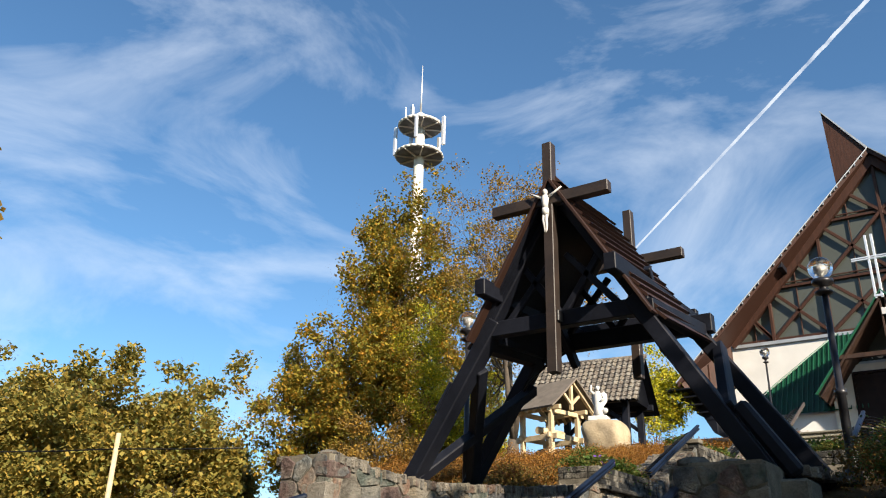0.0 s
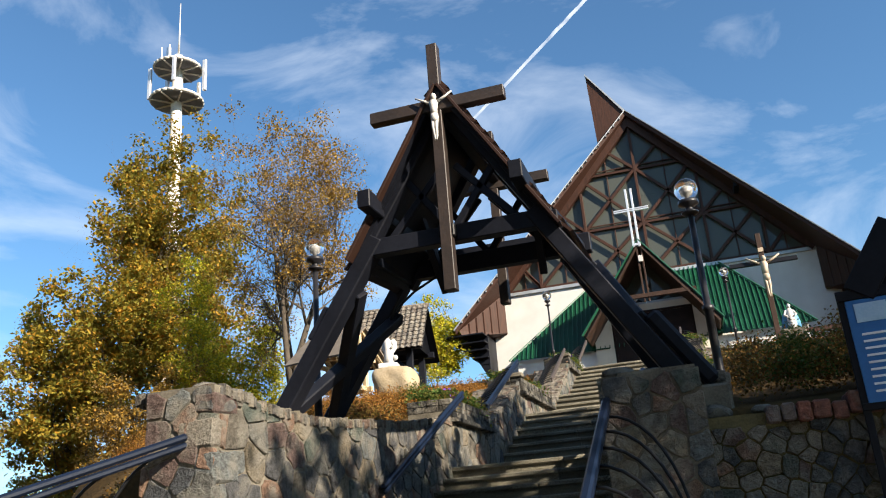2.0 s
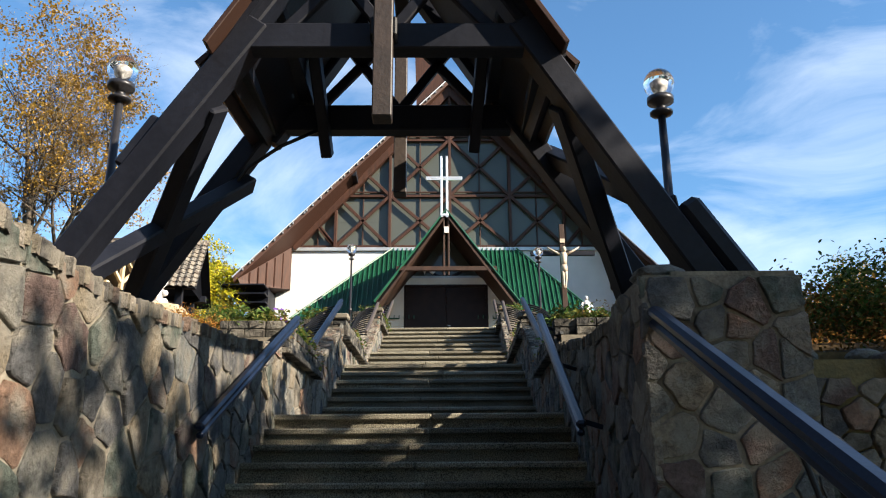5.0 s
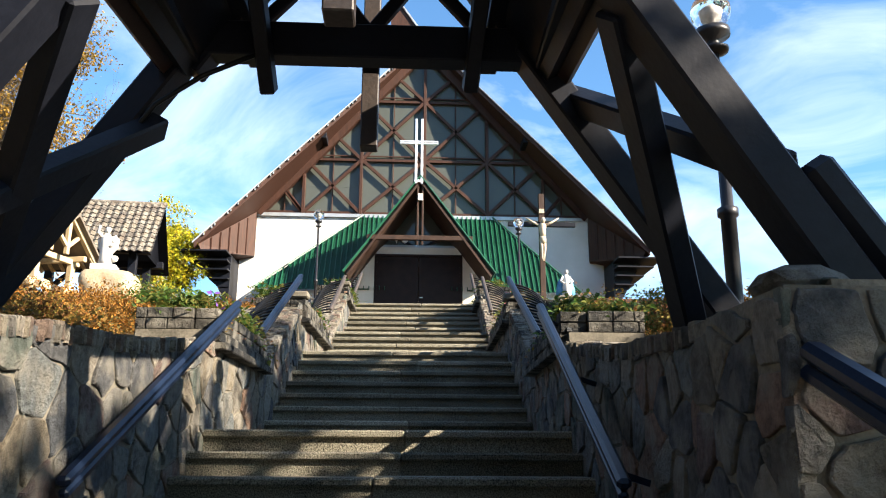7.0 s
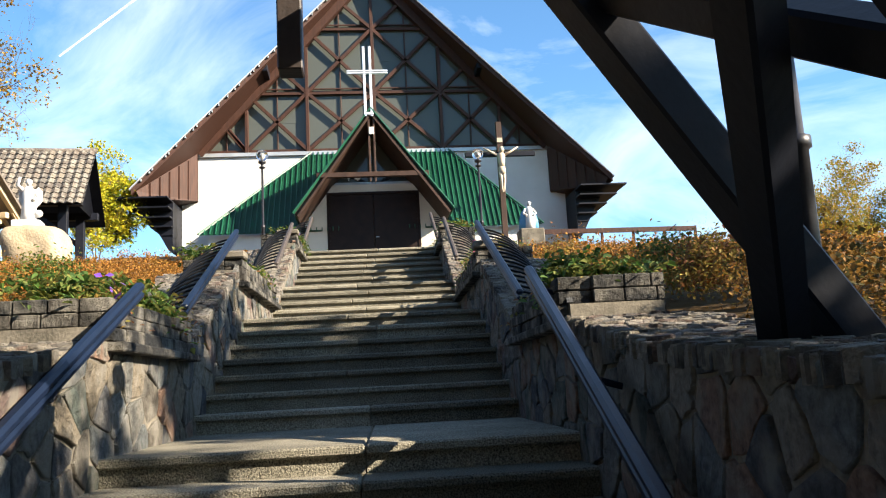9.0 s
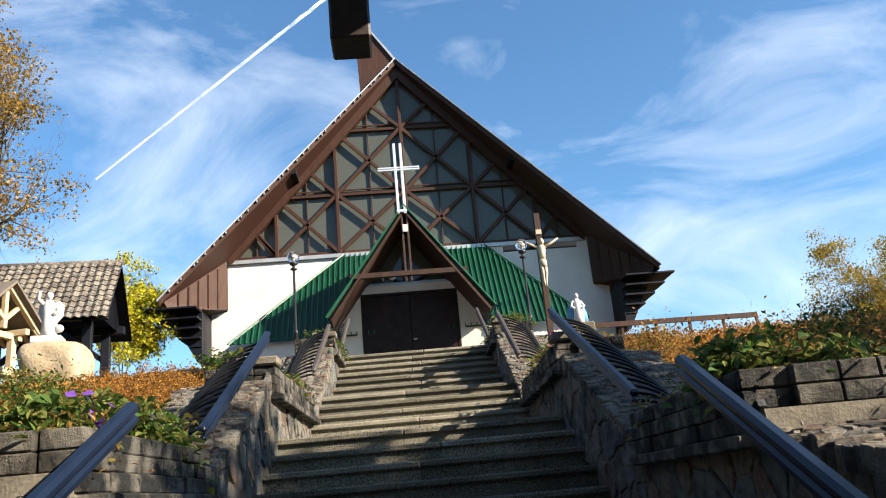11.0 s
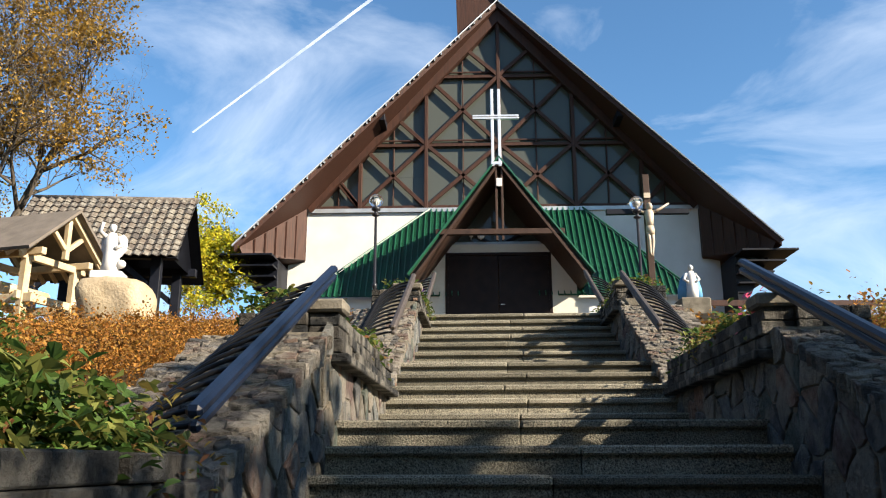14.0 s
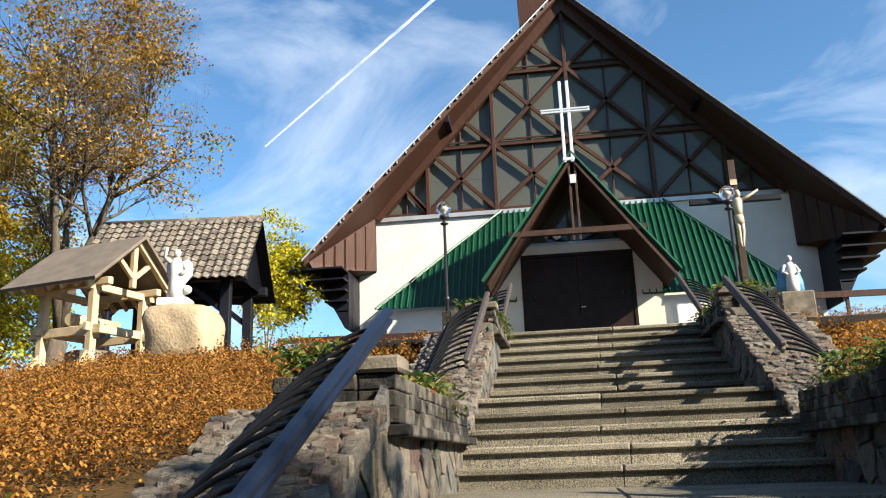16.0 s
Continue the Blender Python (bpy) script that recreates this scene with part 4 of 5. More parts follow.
def handrail(u0, y0, z0, u1, y1, z1, side, ribs, label, spread=0.55, drop=0.62, paint=None):
    paint = paint or M_RAIL
    r = thing("handrail", label, "handrail", pose(*to_stair(u1, y1, z1 - 0.5)), "stair handrails")
    inv = r.matrix_world.inverted()
    a, b = inv @ to_stair(u0, y0, z0), inv @ to_stair(u1, y1, z1)
    way = (b - a).normalized()
    nrm = Vector((0, -way.z, way.y)).normalized()
    top = part("top_rail", beam(bmesh.new(), a, b, 0.062, 0.05, 0.016), paint, r)
    part("lower_rail", beam(bmesh.new(), a - nrm * 0.055 * (1 if nrm.z > 0 else -1), b - nrm * 0.055 * (1 if nrm.z > 0 else -1), 0.044, 0.042, 0.012), paint, r)
    for t in (0.08, 0.5, 0.92):
        p = a.lerp(b, t) - Vector((0, 0, 0.05))
        if not ribs:
            part("wall_bracket", beam(bmesh.new(), p, p + Vector((side * 0.16, 0, -0.05)), 0.03, 0.03, 0.003), paint, r)
    for k in range(ribs):
        p = a.lerp(b, (k + 0.5) / ribs)
        pts = []
        for q in range(11):
            ang = q / 10 * math.pi / 2
            pts.append(p + Vector((side * spread * math.sin(ang), 0.28 * math.sin(ang) ** 2 * -0.6, -0.07 + drop * (math.cos(ang) - 1))))
        part("bowed_rib", tube(bmesh.new(), pts, 0.012, 6), M_IRON, r)
    return r


for s in (-1, 1):
    handrail(-1.22 if s < 0 else 1.08, 6.92, 1.70, -1.22 if s < 0 else 1.15, 9.72, 2.97, s, 0, "dark blue steel handrail fixed to the stair wall")
    handrail(s * 1.36, 11.33, 3.0, -1.41 if s < 0 else 1.34, 13.9, 4.13, s, 16, "dark blue steel handrail with bowed iron ribs")
    handrail(s * 1.32, 16.5, 4.15, s * 1.32, 18.6, 5.18, s, 13, "weathered steel handrail with bowed iron ribs", paint=M_WORN)
    handrail(s * 1.32, 20.4, 5.15, s * 1.32, 22.4, 6.1, s, 11, "brown steel handrail with bowed iron ribs", paint=M_WORN)
handrail(1.24, 2.9, 0.93, 1.20, 5.45, 2.07, 1, 9, "dark blue steel handrail with bowed iron ribs", 0.5, 0.9)
handrail(-2.75, 2.0, 1.15, -1.5, 4.22, 2.0, -1, 8, "dark blue steel handrail at the wall end", 0.4, 0.8)


# ---- planters of slate slabs on the walls, with their plants ----
def planter(side, y0, y1, z, seed):
    rng = random.Random(seed)
    p = thing("planter", "low planter of dark slate slabs on the stair wall", "planter", S, "stair planters")
    bm = block(bmesh.new(), min(side * 1.36, side * 1.8), max(side * 1.36, side * 1.8), y0 - 9.2, y1 - 9.28, z - 0.35, z - 0.05)
    part("soil", bm, M_EARTH, p)
    for row in range(3):
        zz = z - 0.24 + row * 0.082
        y = y0
        while y < y1 - 0.05:
            w = min(rng.uniform(0.16, 0.38), y1 - y)
            o = rng.uniform(-0.015, 0.015) + row * 0.006
            part("slab", block(bmesh.new(), min(side * (1.245 + o), side * 1.44), max(side * (1.245 + o), side * 1.44), y - 9.24 + 0.005, y + w - 9.245, zz, zz + 0.078 + rng.uniform(-0.004, 0.003), 0.006), M_SLATE, p)
            y += w
        for yy in (y0 - 0.03, y1 - 0.12):
            x = 1.445
            while x < 1.85:
                w = min(rng.uniform(0.1, 0.2), 1.87 - x)
                part("slab", block(bmesh.new(), min(side * x, side * (x + w - 0.006)), max(side * x, side * (x + w - 0.006)), yy - 9.24, yy + 0.15 - 9.24, zz, zz + 0.078, 0.006), M_SLATE, p)
                x += w
    part("ledge", block(bmesh.new(), min(side * 1.19, side * 1.5), max(side * 1.19, side * 1.5), y0 - 9.24, y1 - 9.24, z - 0.30, z - 0.245, 0.008), M_SLATE, p, "thin projecting dark ledge")
    if y0 > 12:
        part("corner_block", block(bmesh.new(), min(side * 1.22, side * 1.6), max(side * 1.22, side * 1.5), y0 - 9.27, y0 - 9.27 + 0.22, z + 0.006, z + 0.085, 0.015), M_MORTAR, p, "pale concrete corner block")
    for nm, mat, n, hi, size, lab in (("planter_plants", M_HERB, 2600, 0.30, 0.055, "green bedding plants spilling over the planter"), ("planter_plants", M_HERBDRY, 700, 0.30, 0.035, "yellowing bedding plants in the planter")):
        spots = []
        tufts = [(rng.uniform(1.34, 1.75), rng.uniform(y0 + 0.15, y1 - 0.1), rng.uniform(0.45, 1.0)) for _ in range(9)]
        for _ in range(n):
            u, y, h = rng.choice(tufts)
            q = rng.random() ** 0.6
            uu, yy = u + rng.gauss(0, 0.11), y + rng.gauss(0, 0.13)
            zz = z - 0.06 + hi * h * q
            if uu < 1.3:
                zz -= (1.3 - uu) * 1.6
            if uu > 1.16:
                spots.append((side * uu, yy - 9.24, zz))
        v, f = leaves(spots, size, rng, 0.3, True)
        ob = raw(nm, v, f, mat)
        ob.matrix_world = S
        tagged(ob, lab, "plant", "planter plants", "stuff")
    if seed % 2:
        v, f = leaves([(side * (1.28 + rng.uniform(-.04, .12)), rng.uniform(y0 + .1, y0 + 0.5) - 9.24, z + rng.uniform(-.1, .16)) for _ in range(26)], 0.05, rng)
        ob = raw("flowers", v, f, M_PETAL if side > 0 else M_VIOLET)
        ob.matrix_world = S
        tagged(ob, "few pink or violet blooms among the planter leaves", "flower", kind="stuff")


k = 0
for s in (-1, 1):
    for y0, y1, z in ((9.35, 11.2, 2.86), (13.35, 16.0, 3.72), (18.65, 20.8, 5.0)):
        k += 1
        planter(s, y0, y1, z, 50 + k)

# flat rubble on the sloping wall tops
rng = random.Random(21)
for side in (-1, 1):
    verts, faces = [], []
    for y0, y1 in ((4.32 if side < 0 else 6.1, 9.3), (11.2, 13.2), (16.4, 18.6)):
        y = y0
        while y < y1:
            u = 1.27
            d = rng.uniform(0.045, 0.09)
            while u < 1.98:
                w = rng.uniform(0.045, 0.13)
                cx, cy, n = u + w / 2, y + d / 2 + rng.uniform(-0.03, 0.03), 6
                lift, tu, tv = rng.uniform(-0.012, 0.008), rng.gauss(0, 0.07), rng.gauss(-0.02, 0.07)
                ring = []
                for q in range(n):
                    a = (q + rng.uniform(-0.3, 0.3)) * math.pi / 3 + 0.4
                    far = rng.uniform(0.48, 0.68)
                    ring.append((math.cos(a) * w * far, math.sin(a) * d * far))
                i = len(verts)
                for dz, sc in ((-0.07, 1.0), (0.0, 1.0), (0.008, 0.93)):
                    for du, dv in ring:
                        yy = min(y1, max(y0, cy + dv * sc))
                        verts.append(Vector((side * (cx + du * sc), cy + dv * sc - 9.24, top_of(side, yy) + lift + dz + tu * du + tv * dv)))
                faces += [tuple(range(i + 2 * n, i + 3 * n))]
                for r in (0, n):
                    faces += [(i + r + q, i + r + (q + 1) % n, i + r + n + (q + 1) % n, i + r + n + q) for q in range(n)]
                u += w * 0.93
            y += d * 0.84
    ob = raw("coping_stones", verts, faces, M_RUBBLE, WALLS[side])
    tagged(ob, "loose flat stones laid as coping", kind="stuff")
for i, (x, y, z, r) in enumerate([(0.54, 5.62, 2.27, 0.11), (0.78, 5.8, 2.26, 0.12), (1.15, 5.8, 1.93, 0.12), (1.5, 5.75, 1.92, 0.07), (-2.35, 4.55, 2.36, 0.11)]):
    bm = bmesh.new()
    bmesh.ops.create_icosphere(bm, subdivisions=2, radius=1)
    for v in bm.verts:
        v.co *= 1 + 0.22 * noise.noise(v.co * 1.4 + Vector((i * 3.1, 0, 0)))
        v.co = Vector((v.co.x * r * 1.3, v.co.y * r, v.co.z * r * 0.55))
    ob = part("loose_stone", bm, M_STONE)
    ob.location = (x, y, z)
    tagged(ob, "rough loose stone lying on the wall top", "stone", "stones on the walls")

# ---- globe lamps ----
def globe_lamp(x, y, base, top, r, label, pole=0.045):
    lamp = thing("street_lamp", label, "street lamp", pose(x, y, base), "globe street lamps")
    h = top - base
    part("pole", turned(bmesh.new(), [(pole * 1.9, 0), (pole * 1.8, 0.25), (pole * 1.2, 0.32), (pole, 0.4), (pole, h * 0.42), (pole * 1.35, h * 0.425), (pole * 1.35, h * 0.445), (pole * 0.8, h * 0.45), (pole * 0.7, h - r * 2.3)]), M_POST, lamp)
    part("collar", turned(bmesh.new(), [(pole * 0.8, h - r * 2.4), (pole * 2.0, h - r * 2.25), (pole * 2.1, h - r * 2.1), (pole * 0.9, h - r * 1.95), (pole * 0.9, h - r * 1.6), (pole * 2.4, h - r * 1.4), (pole * 2.4, h - r * 1.05)]), M_POST, lamp)
    g = part("globe", ball(bmesh.new(), (0, 0, h), r, u=24, v=16), M_GLOBE, lamp, "clear glass globe")
    g.visible_shadow = False
    part("reflector", turned(bmesh.new(), [(r * 0.14, h - r * 0.98), (r * 0.16, h - r * 0.45), (r * 0.36, h - r * 0.3), (r * 0.4, h + r * 0.05), (r * 0.16, h + r * 0.22)]), M_MILK, lamp)


globe_lamp(-3.07, 7.9, 1.6, 4.65, 0.125, "black globe street lamp beside the timber gate")
globe_lamp(1.34, 7.95, 2.2, 4.55, 0.125, "black globe street lamp beside the timber gate")
globe_lamp(-2.98, 24.93, 5.0, 8.30, 0.15, "slender dark lamp with a glass globe by the stairs", 0.04)
globe_lamp(2.62, 25.2, 5.0, 8.27, 0.15, "slender dark lamp with a glass globe by the stairs", 0.04)

# ---- statues ----
def figure(name, label, mats, m, wings):
    """A robed statue as one plain shape."""
    bm = bmesh.new()
    tube(bm, [(0, 0, 0), (0.02, 0, 0.25), (0, 0, 0.55), (0, 0, 0.78), (0, 0, 0.95)], [0.2, 0.19, 0.15, 0.16, 0.09], 12)
    ball(bm, (0, -0.02, 1.06), 0.095, (0.9, 1, 1.15))
    for s in (-1, 1):
        up = wings and s < 0
        tube(bm, [(s * 0.13, 0, 0.86), (s * 0.25, -0.06, 0.98 if up else 0.66), (s * (0.2 if up else 0.12), -0.12, 1.18 if up else 0.56)], [0.06, 0.05, 0.04], 8)
        if wings:
            i = [bm.verts.new((s * a, b, c)) for a, b, c in ((0.06, 0.1, 0.85), (0.2, 0.16, 0.98), (0.29, 0.18, 0.86), (0.27, 0.18, 0.6), (0.16, 0.14, 0.42))]
            j = [bm.verts.new(v.co + Vector((0, 0.05, 0))) for v in i]
            bm.faces.new(i)
            bm.faces.new(list(reversed(j)))
            for q in range(5):
                bm.faces.new((i[q], i[(q + 1) % 5], j[(q + 1) % 5], j[q]))
    if wings:
        ball(bm, (0.26, -0.05, 0.22), 0.1)
        block(bm, -0.36, 0.36, -0.24, 0.24, -0.16, 0.03, 0.03)
    for v in bm.verts:
        v.co += Vector((0.02, 0.02, 0.01)) * noise.noise(v.co * 9)
    ob = part(name, bm, mats)
    ob.matrix_world = m
    return tagged(ob, label, "statue")


bm = bmesh.new()
bmesh.ops.create_icosphere(bm, subdivisions=4, radius=1)
for v in bm.verts:
    n = v.co.copy()
    k = 1 / max(abs(n.x) ** 5 + abs(n.y) ** 5 + abs(n.z) ** 5, 1e-6) ** (1 / 5)
    v.co = n * k * (1 + 0.09 * noise.noise(n * 1.7) + 0.03 * noise.noise(n * 6))
    v.co = Vector((v.co.x * 0.72 - v.co.z * 0.05, v.co.y * 0.56, v.co.z * 0.64 - v.co.x * 0.05))
for f in bm.faces:
    f.smooth = True
ob = part("boulder", bm, M_BOULDER)
ob.location = (-8.45, 25.1, 6.0)
tagged(ob, "big pale sandstone boulder that carries the angel statue", "boulder")
figure("angel_statue", "white winged statue on the sandstone boulder", M_STATUE, pose(-8.72, 25.1, 6.78, 0, 0, 10) @ Matrix.Scale(0.95, 4), True)
maria = figure("robed_statue", "painted statue in a white gown and blue cloak", M_STATUE, pose(4.72, 29.0, 6.9) @ Matrix.Scale(0.78, 4), False)
bm = bmesh.new()
tube(bm, [(0, 0, 0.05), (0, 0, 0.4), (0, 0, 0.75), (0, 0, 0.95)], [0.42, 0.40, 0.30, 0.13], 12)
for v in bm.verts:
    v.co.y = v.co.y * 0.45 + 0.16
ob = part("statue_cloak", bm, M_BLUE)
ob.matrix_world = pose(4.72, 29.06, 6.9) @ Matrix.Scale(0.78, 4)
tagged(ob, "blue painted cloak behind the robed statue", "statue")
bm = block(bmesh.new(), 4.35, 5.1, 28.7, 29.35, 5.6, 6.9, 0.03)
tagged(part("statue_plinth", bm, M_MORTAR), "low grey plinth under the robed statue", "plinth")
cr = thing("wayside_cross", "tall dark wooden cross before the church wall", "cross", pose(4.65, 33.0, 6.5))
part("upright", beam(bmesh.new(), (0, 0, 0), (0, 0, 5.25), 0.2, 0.2, 0.01), M_BOARD, cr)
part("arm", beam(bmesh.new(), (-1.3, -0.02, 4.02), (1.3, -0.02, 4.02), 0.17, 0.17, 0.01), M_BEAM, cr)
part("title_plate", block(bmesh.new(), -0.1, 0.1, -0.14, -0.11, 4.45, 4.62), M_SKIN, cr)
crucified("crucifix_figure", "pale painted figure on the tall wooden cross", M_SKIN, pose(4.65, 32.8, 3.72 + 6.5) @ Matrix.Scale(2.0, 4))

# ---- well house of fresh timber ----
WB = 5.35
well = thing("well_house", "little well house of fresh pale timber with a felt roof", "well", pose(-11.05, 26.0, WB, 0, 0, 76) @ Matrix.Scale(0.98, 4))
for x in (-0.75, 0.75):
    for y in (-0.7, 0.7):
        part("post", beam(bmesh.new(), (x, y, 0.1), (x, y, 1.95), 0.17, 0.17, 0.015), M_RAW, well)
        part("foot_brace", beam(bmesh.new(), (x, y, 0.5), (x * 1.4, y * 1.1, 0.1), 0.12, 0.12, 0.01), M_RAW, well)
    part("side_rail", beam(bmesh.new(), (x, -1.0, 0.95), (x, 1.0, 0.95), 0.12, 0.2, 0.01), M_RAW, well)
    part("top_plate", beam(bmesh.new(), (x, -1.15, 1.98), (x, 1.15, 1.98), 0.14, 0.16, 0.01), M_RAW, well)
    part("sill", beam(bmesh.new(), (x, -1.1, 0.12), (x, 1.1, 0.12), 0.16, 0.2, 0.01), M_RAW, well)
for y in (-0.7, 0.7):
    part("cross_beam", beam(bmesh.new(), (-1.05, y, 1.9), (1.05, y, 1.9), 0.14, 0.16, 0.01), M_RAW, well)
    part("front_rail", beam(bmesh.new(), (-0.95, y, 1.0), (0.95, y, 1.0), 0.1, 0.18, 0.01), M_RAW, well)
    part("king_post", beam(bmesh.new(), (0, y * 1.5, 1.95), (0, y * 1.5, 2.95), 0.12, 0.12, 0.01), M_RAW, well)
    for s in (-1, 1):
        part("rafter", beam(bmesh.new(), (0, y * 1.6, 3.02), (s * 1.28, y * 1.6, 1.92), 0.12, 0.14, 0.01, up=(0, 1, 0)), M_RAW, well)
        part("gable_brace", beam(bmesh.new(), (s * 0.05, y * 1.5, 2.2), (s * 0.5, y * 1.5, 2.58), 0.1, 0.1, 0.01), M_RAW, well)
part("winch_drum", tube(bmesh.new(), [(-0.7, 0, 1.25), (0.7, 0, 1.25)], 0.14, 10), M_RAW, well)
part("well_ring", turned(bmesh.new(), [(0.55, -0.3), (0.55, 0.55), (0.45, 0.6), (0.4, 0.5)]), M_MORTAR, well)
for s in (-1, 1):
    part("roof_slope", prism(bmesh.new(), [(0, 3.14), (s * 1.42, 1.92), (s * 1.39, 1.86), (0, 3.06)], -1.35, 1.35), M_FELT, well, "brown felt roof slope")
    for q in range(7):
        part("rafter_end", beam(bmesh.new(), (s * 1.0, -1.1 + 0.36 * q, 2.1), (s * 1.36, -1.1 + 0.36 * q, 1.8), 0.07, 0.09, 0.005), M_RAW, well)

# ---- dark bell house with a tiled roof ----
hut = thing("bell_house", "dark timber bell house with a brown tiled roof", "bell house", pose(-11.4, 30.6, 5.9, 0, 0, 6))
for x in (-1.5, 1.75):
    for y in (-1.1, 1.1):
        part("post", beam(bmesh.new(), (x, y, 0.0), (x, y, 2.5), 0.26, 0.26, 0.01), M_BEAM, hut)
        part("brace", beam(bmesh.new(), (x, y, 1.5), (x * 0.35, y, 2.4), 0.16, 0.16, 0.01), M_BEAM, hut)
for y in (-1.1, 1.1):
    part("plate", beam(bmesh.new(), (-2.1, y, 2.5), (2.3, y, 2.5), 0.24, 0.24, 0.01), M_BEAM, hut)
    part("low_rail", beam(bmesh.new(), (-1.5, y, 0.3), (1.75, y, 0.3), 0.2, 0.2, 0.01), M_BEAM, hut)
for x in (-1.9, 2.1):
    bm = bmesh.new()
    vs = [bm.verts.new(p) for p in ((x, -1.45, 2.45), (x, 1.45, 2.45), (x, 0, 4.2))]
    f = bm.faces.new(vs)
    bmesh.ops.solidify(bm, geom=[f], thickness=0.08)
    part("gable_board", bm, M_BEAM, hut)
for s in (-1, 1):
    a, b = Vector((0, 0, 4.45)), Vector((0, s * 1.75, 2.3))
    bm = bmesh.new()
    vs = [bm.verts.new(p) for p in ((-2.2, 0, 4.42), (2.4, 0, 4.42), (2.4, s * 1.75, 2.28), (-2.2, s * 1.75, 2.28))]
    f = bm.faces.new(vs)
    bmesh.ops.solidify(bm, geom=[f], thickness=0.06)
    slope = part("roof_slope", bm, M_BEAM, hut)
    if s < 0:
        n = Vector((0, -2.15, 1.75)).normalized()
        for row in range(11):
            for col in range(20):
                x0 = -2.25 + col * 0.235
                p0, p1 = a.lerp(b, row / 11), a.lerp(b, (row + 1.12) / 11)
                bm = bmesh.new()
                pts = []
                for q in range(5):
                    xx = x0 + 0.245 * q / 4
                    h = 0.035 + 0.03 * math.sin(q / 4 * 2 * math.pi)
                    pts.append((Vector((xx, p0.y, p0.z)) + n * h, Vector((xx, p1.y, p1.z)) + n * (h + 0.035)))
                tv = [bm.verts.new(p) for pair in pts for p in pair]
                for q in range(4):
                    bm.faces.new((tv[2 * q], tv[2 * q + 1], tv[2 * q + 3], tv[2 * q + 2]))
                lo = [bm.verts.new(pair[1] - n * 0.03) for pair in pts]
                for q in range(4):
                    bm.faces.new((tv[2 * q + 1], lo[q], lo[q + 1], tv[2 * q + 3]))
                part("tile", bm, M_TILE, slope)
part("ridge_tiles", tube(bmesh.new(), [(-2.25, 0, 4.45), (2.45, 0, 4.45)], 0.09, 8), M_TILE, hut)

# ---- information board under a little gable ----
sign = thing("information_board", "blue information board under a small dark gable roof", "sign", pose(2.56, 5.4, -0.03, 0, 0, -8))
part("panel", block(bmesh.new(), -0.42, 0.42, -0.03, 0.0, 1.88, 2.58, 0.004), M_SIGN, sign)
for x in (-0.44, 0.44):
    part("post", beam(bmesh.new(), (x, 0.02, 1.0), (x, 0.02, 2.66), 0.05, 0.06, 0.004), M_BEAM, sign)
part("lower_rail", beam(bmesh.new(), (-0.46, 0.0, 1.86), (0.46, 0.0, 1.86), 0.06, 0.05, 0.004), M_BEAM, sign)
part("upper_rail", beam(bmesh.new(), (-0.46, 0.0, 2.62), (0.46, 0.0, 2.62), 0.06, 0.07, 0.004), M_BEAM, sign)
part("map_print", block(bmesh.new(), -0.37, -0.17, -0.036, -0.032, 2.42, 2.55), M_MAP, sign, "pale map print")
for k in range(9):
    part("text_bar", block(bmesh.new(), -0.36, 0.36 - 0.12 * (k % 3), -0.036, -0.032, 2.33 - 0.048 * k, 2.345 - 0.048 * k), M_PALE, sign)
part("shrine_back", prism(bmesh.new(), [(-0.2, 2.64), (0.2, 2.64), (0.2, 2.84), (0, 3.05), (-0.2, 2.84)], 0.02, 0.06), M_BEAM, sign)
for s in (-1, 1):
    part("roof_board", beam(bmesh.new(), (0, -0.02, 3.08), (s * 0.32, -0.02, 2.62), 0.2, 0.05, 0.006, up=(0, 1, 0)), M_BEAM, sign)
part("small_cross", beam(beam(bmesh.new(), (0, -0.02, 2.70), (0, -0.02, 2.96), 0.025, 0.025, 0.002), (-0.08, -0.022, 2.92), (0.08, -0.022, 2.92), 0.025, 0.025, 0.002), M_BOARD, sign)
part("small_figure", tube(bmesh.new(), [(0, -0.05, 2.78), (0, -0.05, 2.86), (0, -0.05, 2.94)], [0.012, 0.02, 0.016], 6), M_GOLDPAINT, sign)
curve = bpy.data.curves.new("sign_word", "FONT")
curve.body, curve.size, curve.extrude = "D\nRÓŻ", 0.062, 0.002
word = new("sign_word", curve)
word.parent = sign
word.matrix_parent_inverse = Matrix()
word.location, word.rotation_euler = (-0.08, -0.034, 2.50), (radians(90), 0, 0)
curve.materials.append(M_PALE)

# ---- mobile mast ----
mast = thing("radio_mast", "tall pale concrete mast with two antenna platforms", "mast", pose(-43.2, 60, -2))
part("shaft", turned(bmesh.new(), [(0.95, 0), (0.75, 25), (0.55, 44), (0.5, 51)], 18), M_TOWER, mast)
for z, r in ((45.6, 2.5), (49.3, 2.3)):
    bm = bmesh.new()
    turned(bm, [(0.55, z), (r, z), (r, z + 0.18), (0.55, z + 0.2)], 24)
    p = part("platform", bm, M_MESHFLOOR, mast, "dark grating platform")
    bm = bmesh.new()
    for q in range(24):
        a, b = q / 24 * 2 * math.pi, (q + 1) / 24 * 2 * math.pi
        tube(bm, [(r * math.cos(a), r * math.sin(a), z + 0.2), (r * math.cos(b), r * math.sin(b), z + 0.2)], 0.17, 6)
    part("rim", bm, M_TOWER, p, "pale platform rim")
    for q in range(8):
        a = q / 8 * 2 * math.pi
        part("strut", beam(bmesh.new(), (0.5 * math.cos(a), 0.5 * math.sin(a), z - 0.1), (r * math.cos(a), r * math.sin(a), z - 0.02), 0.12, 0.16, 0), M_TOWER, p)
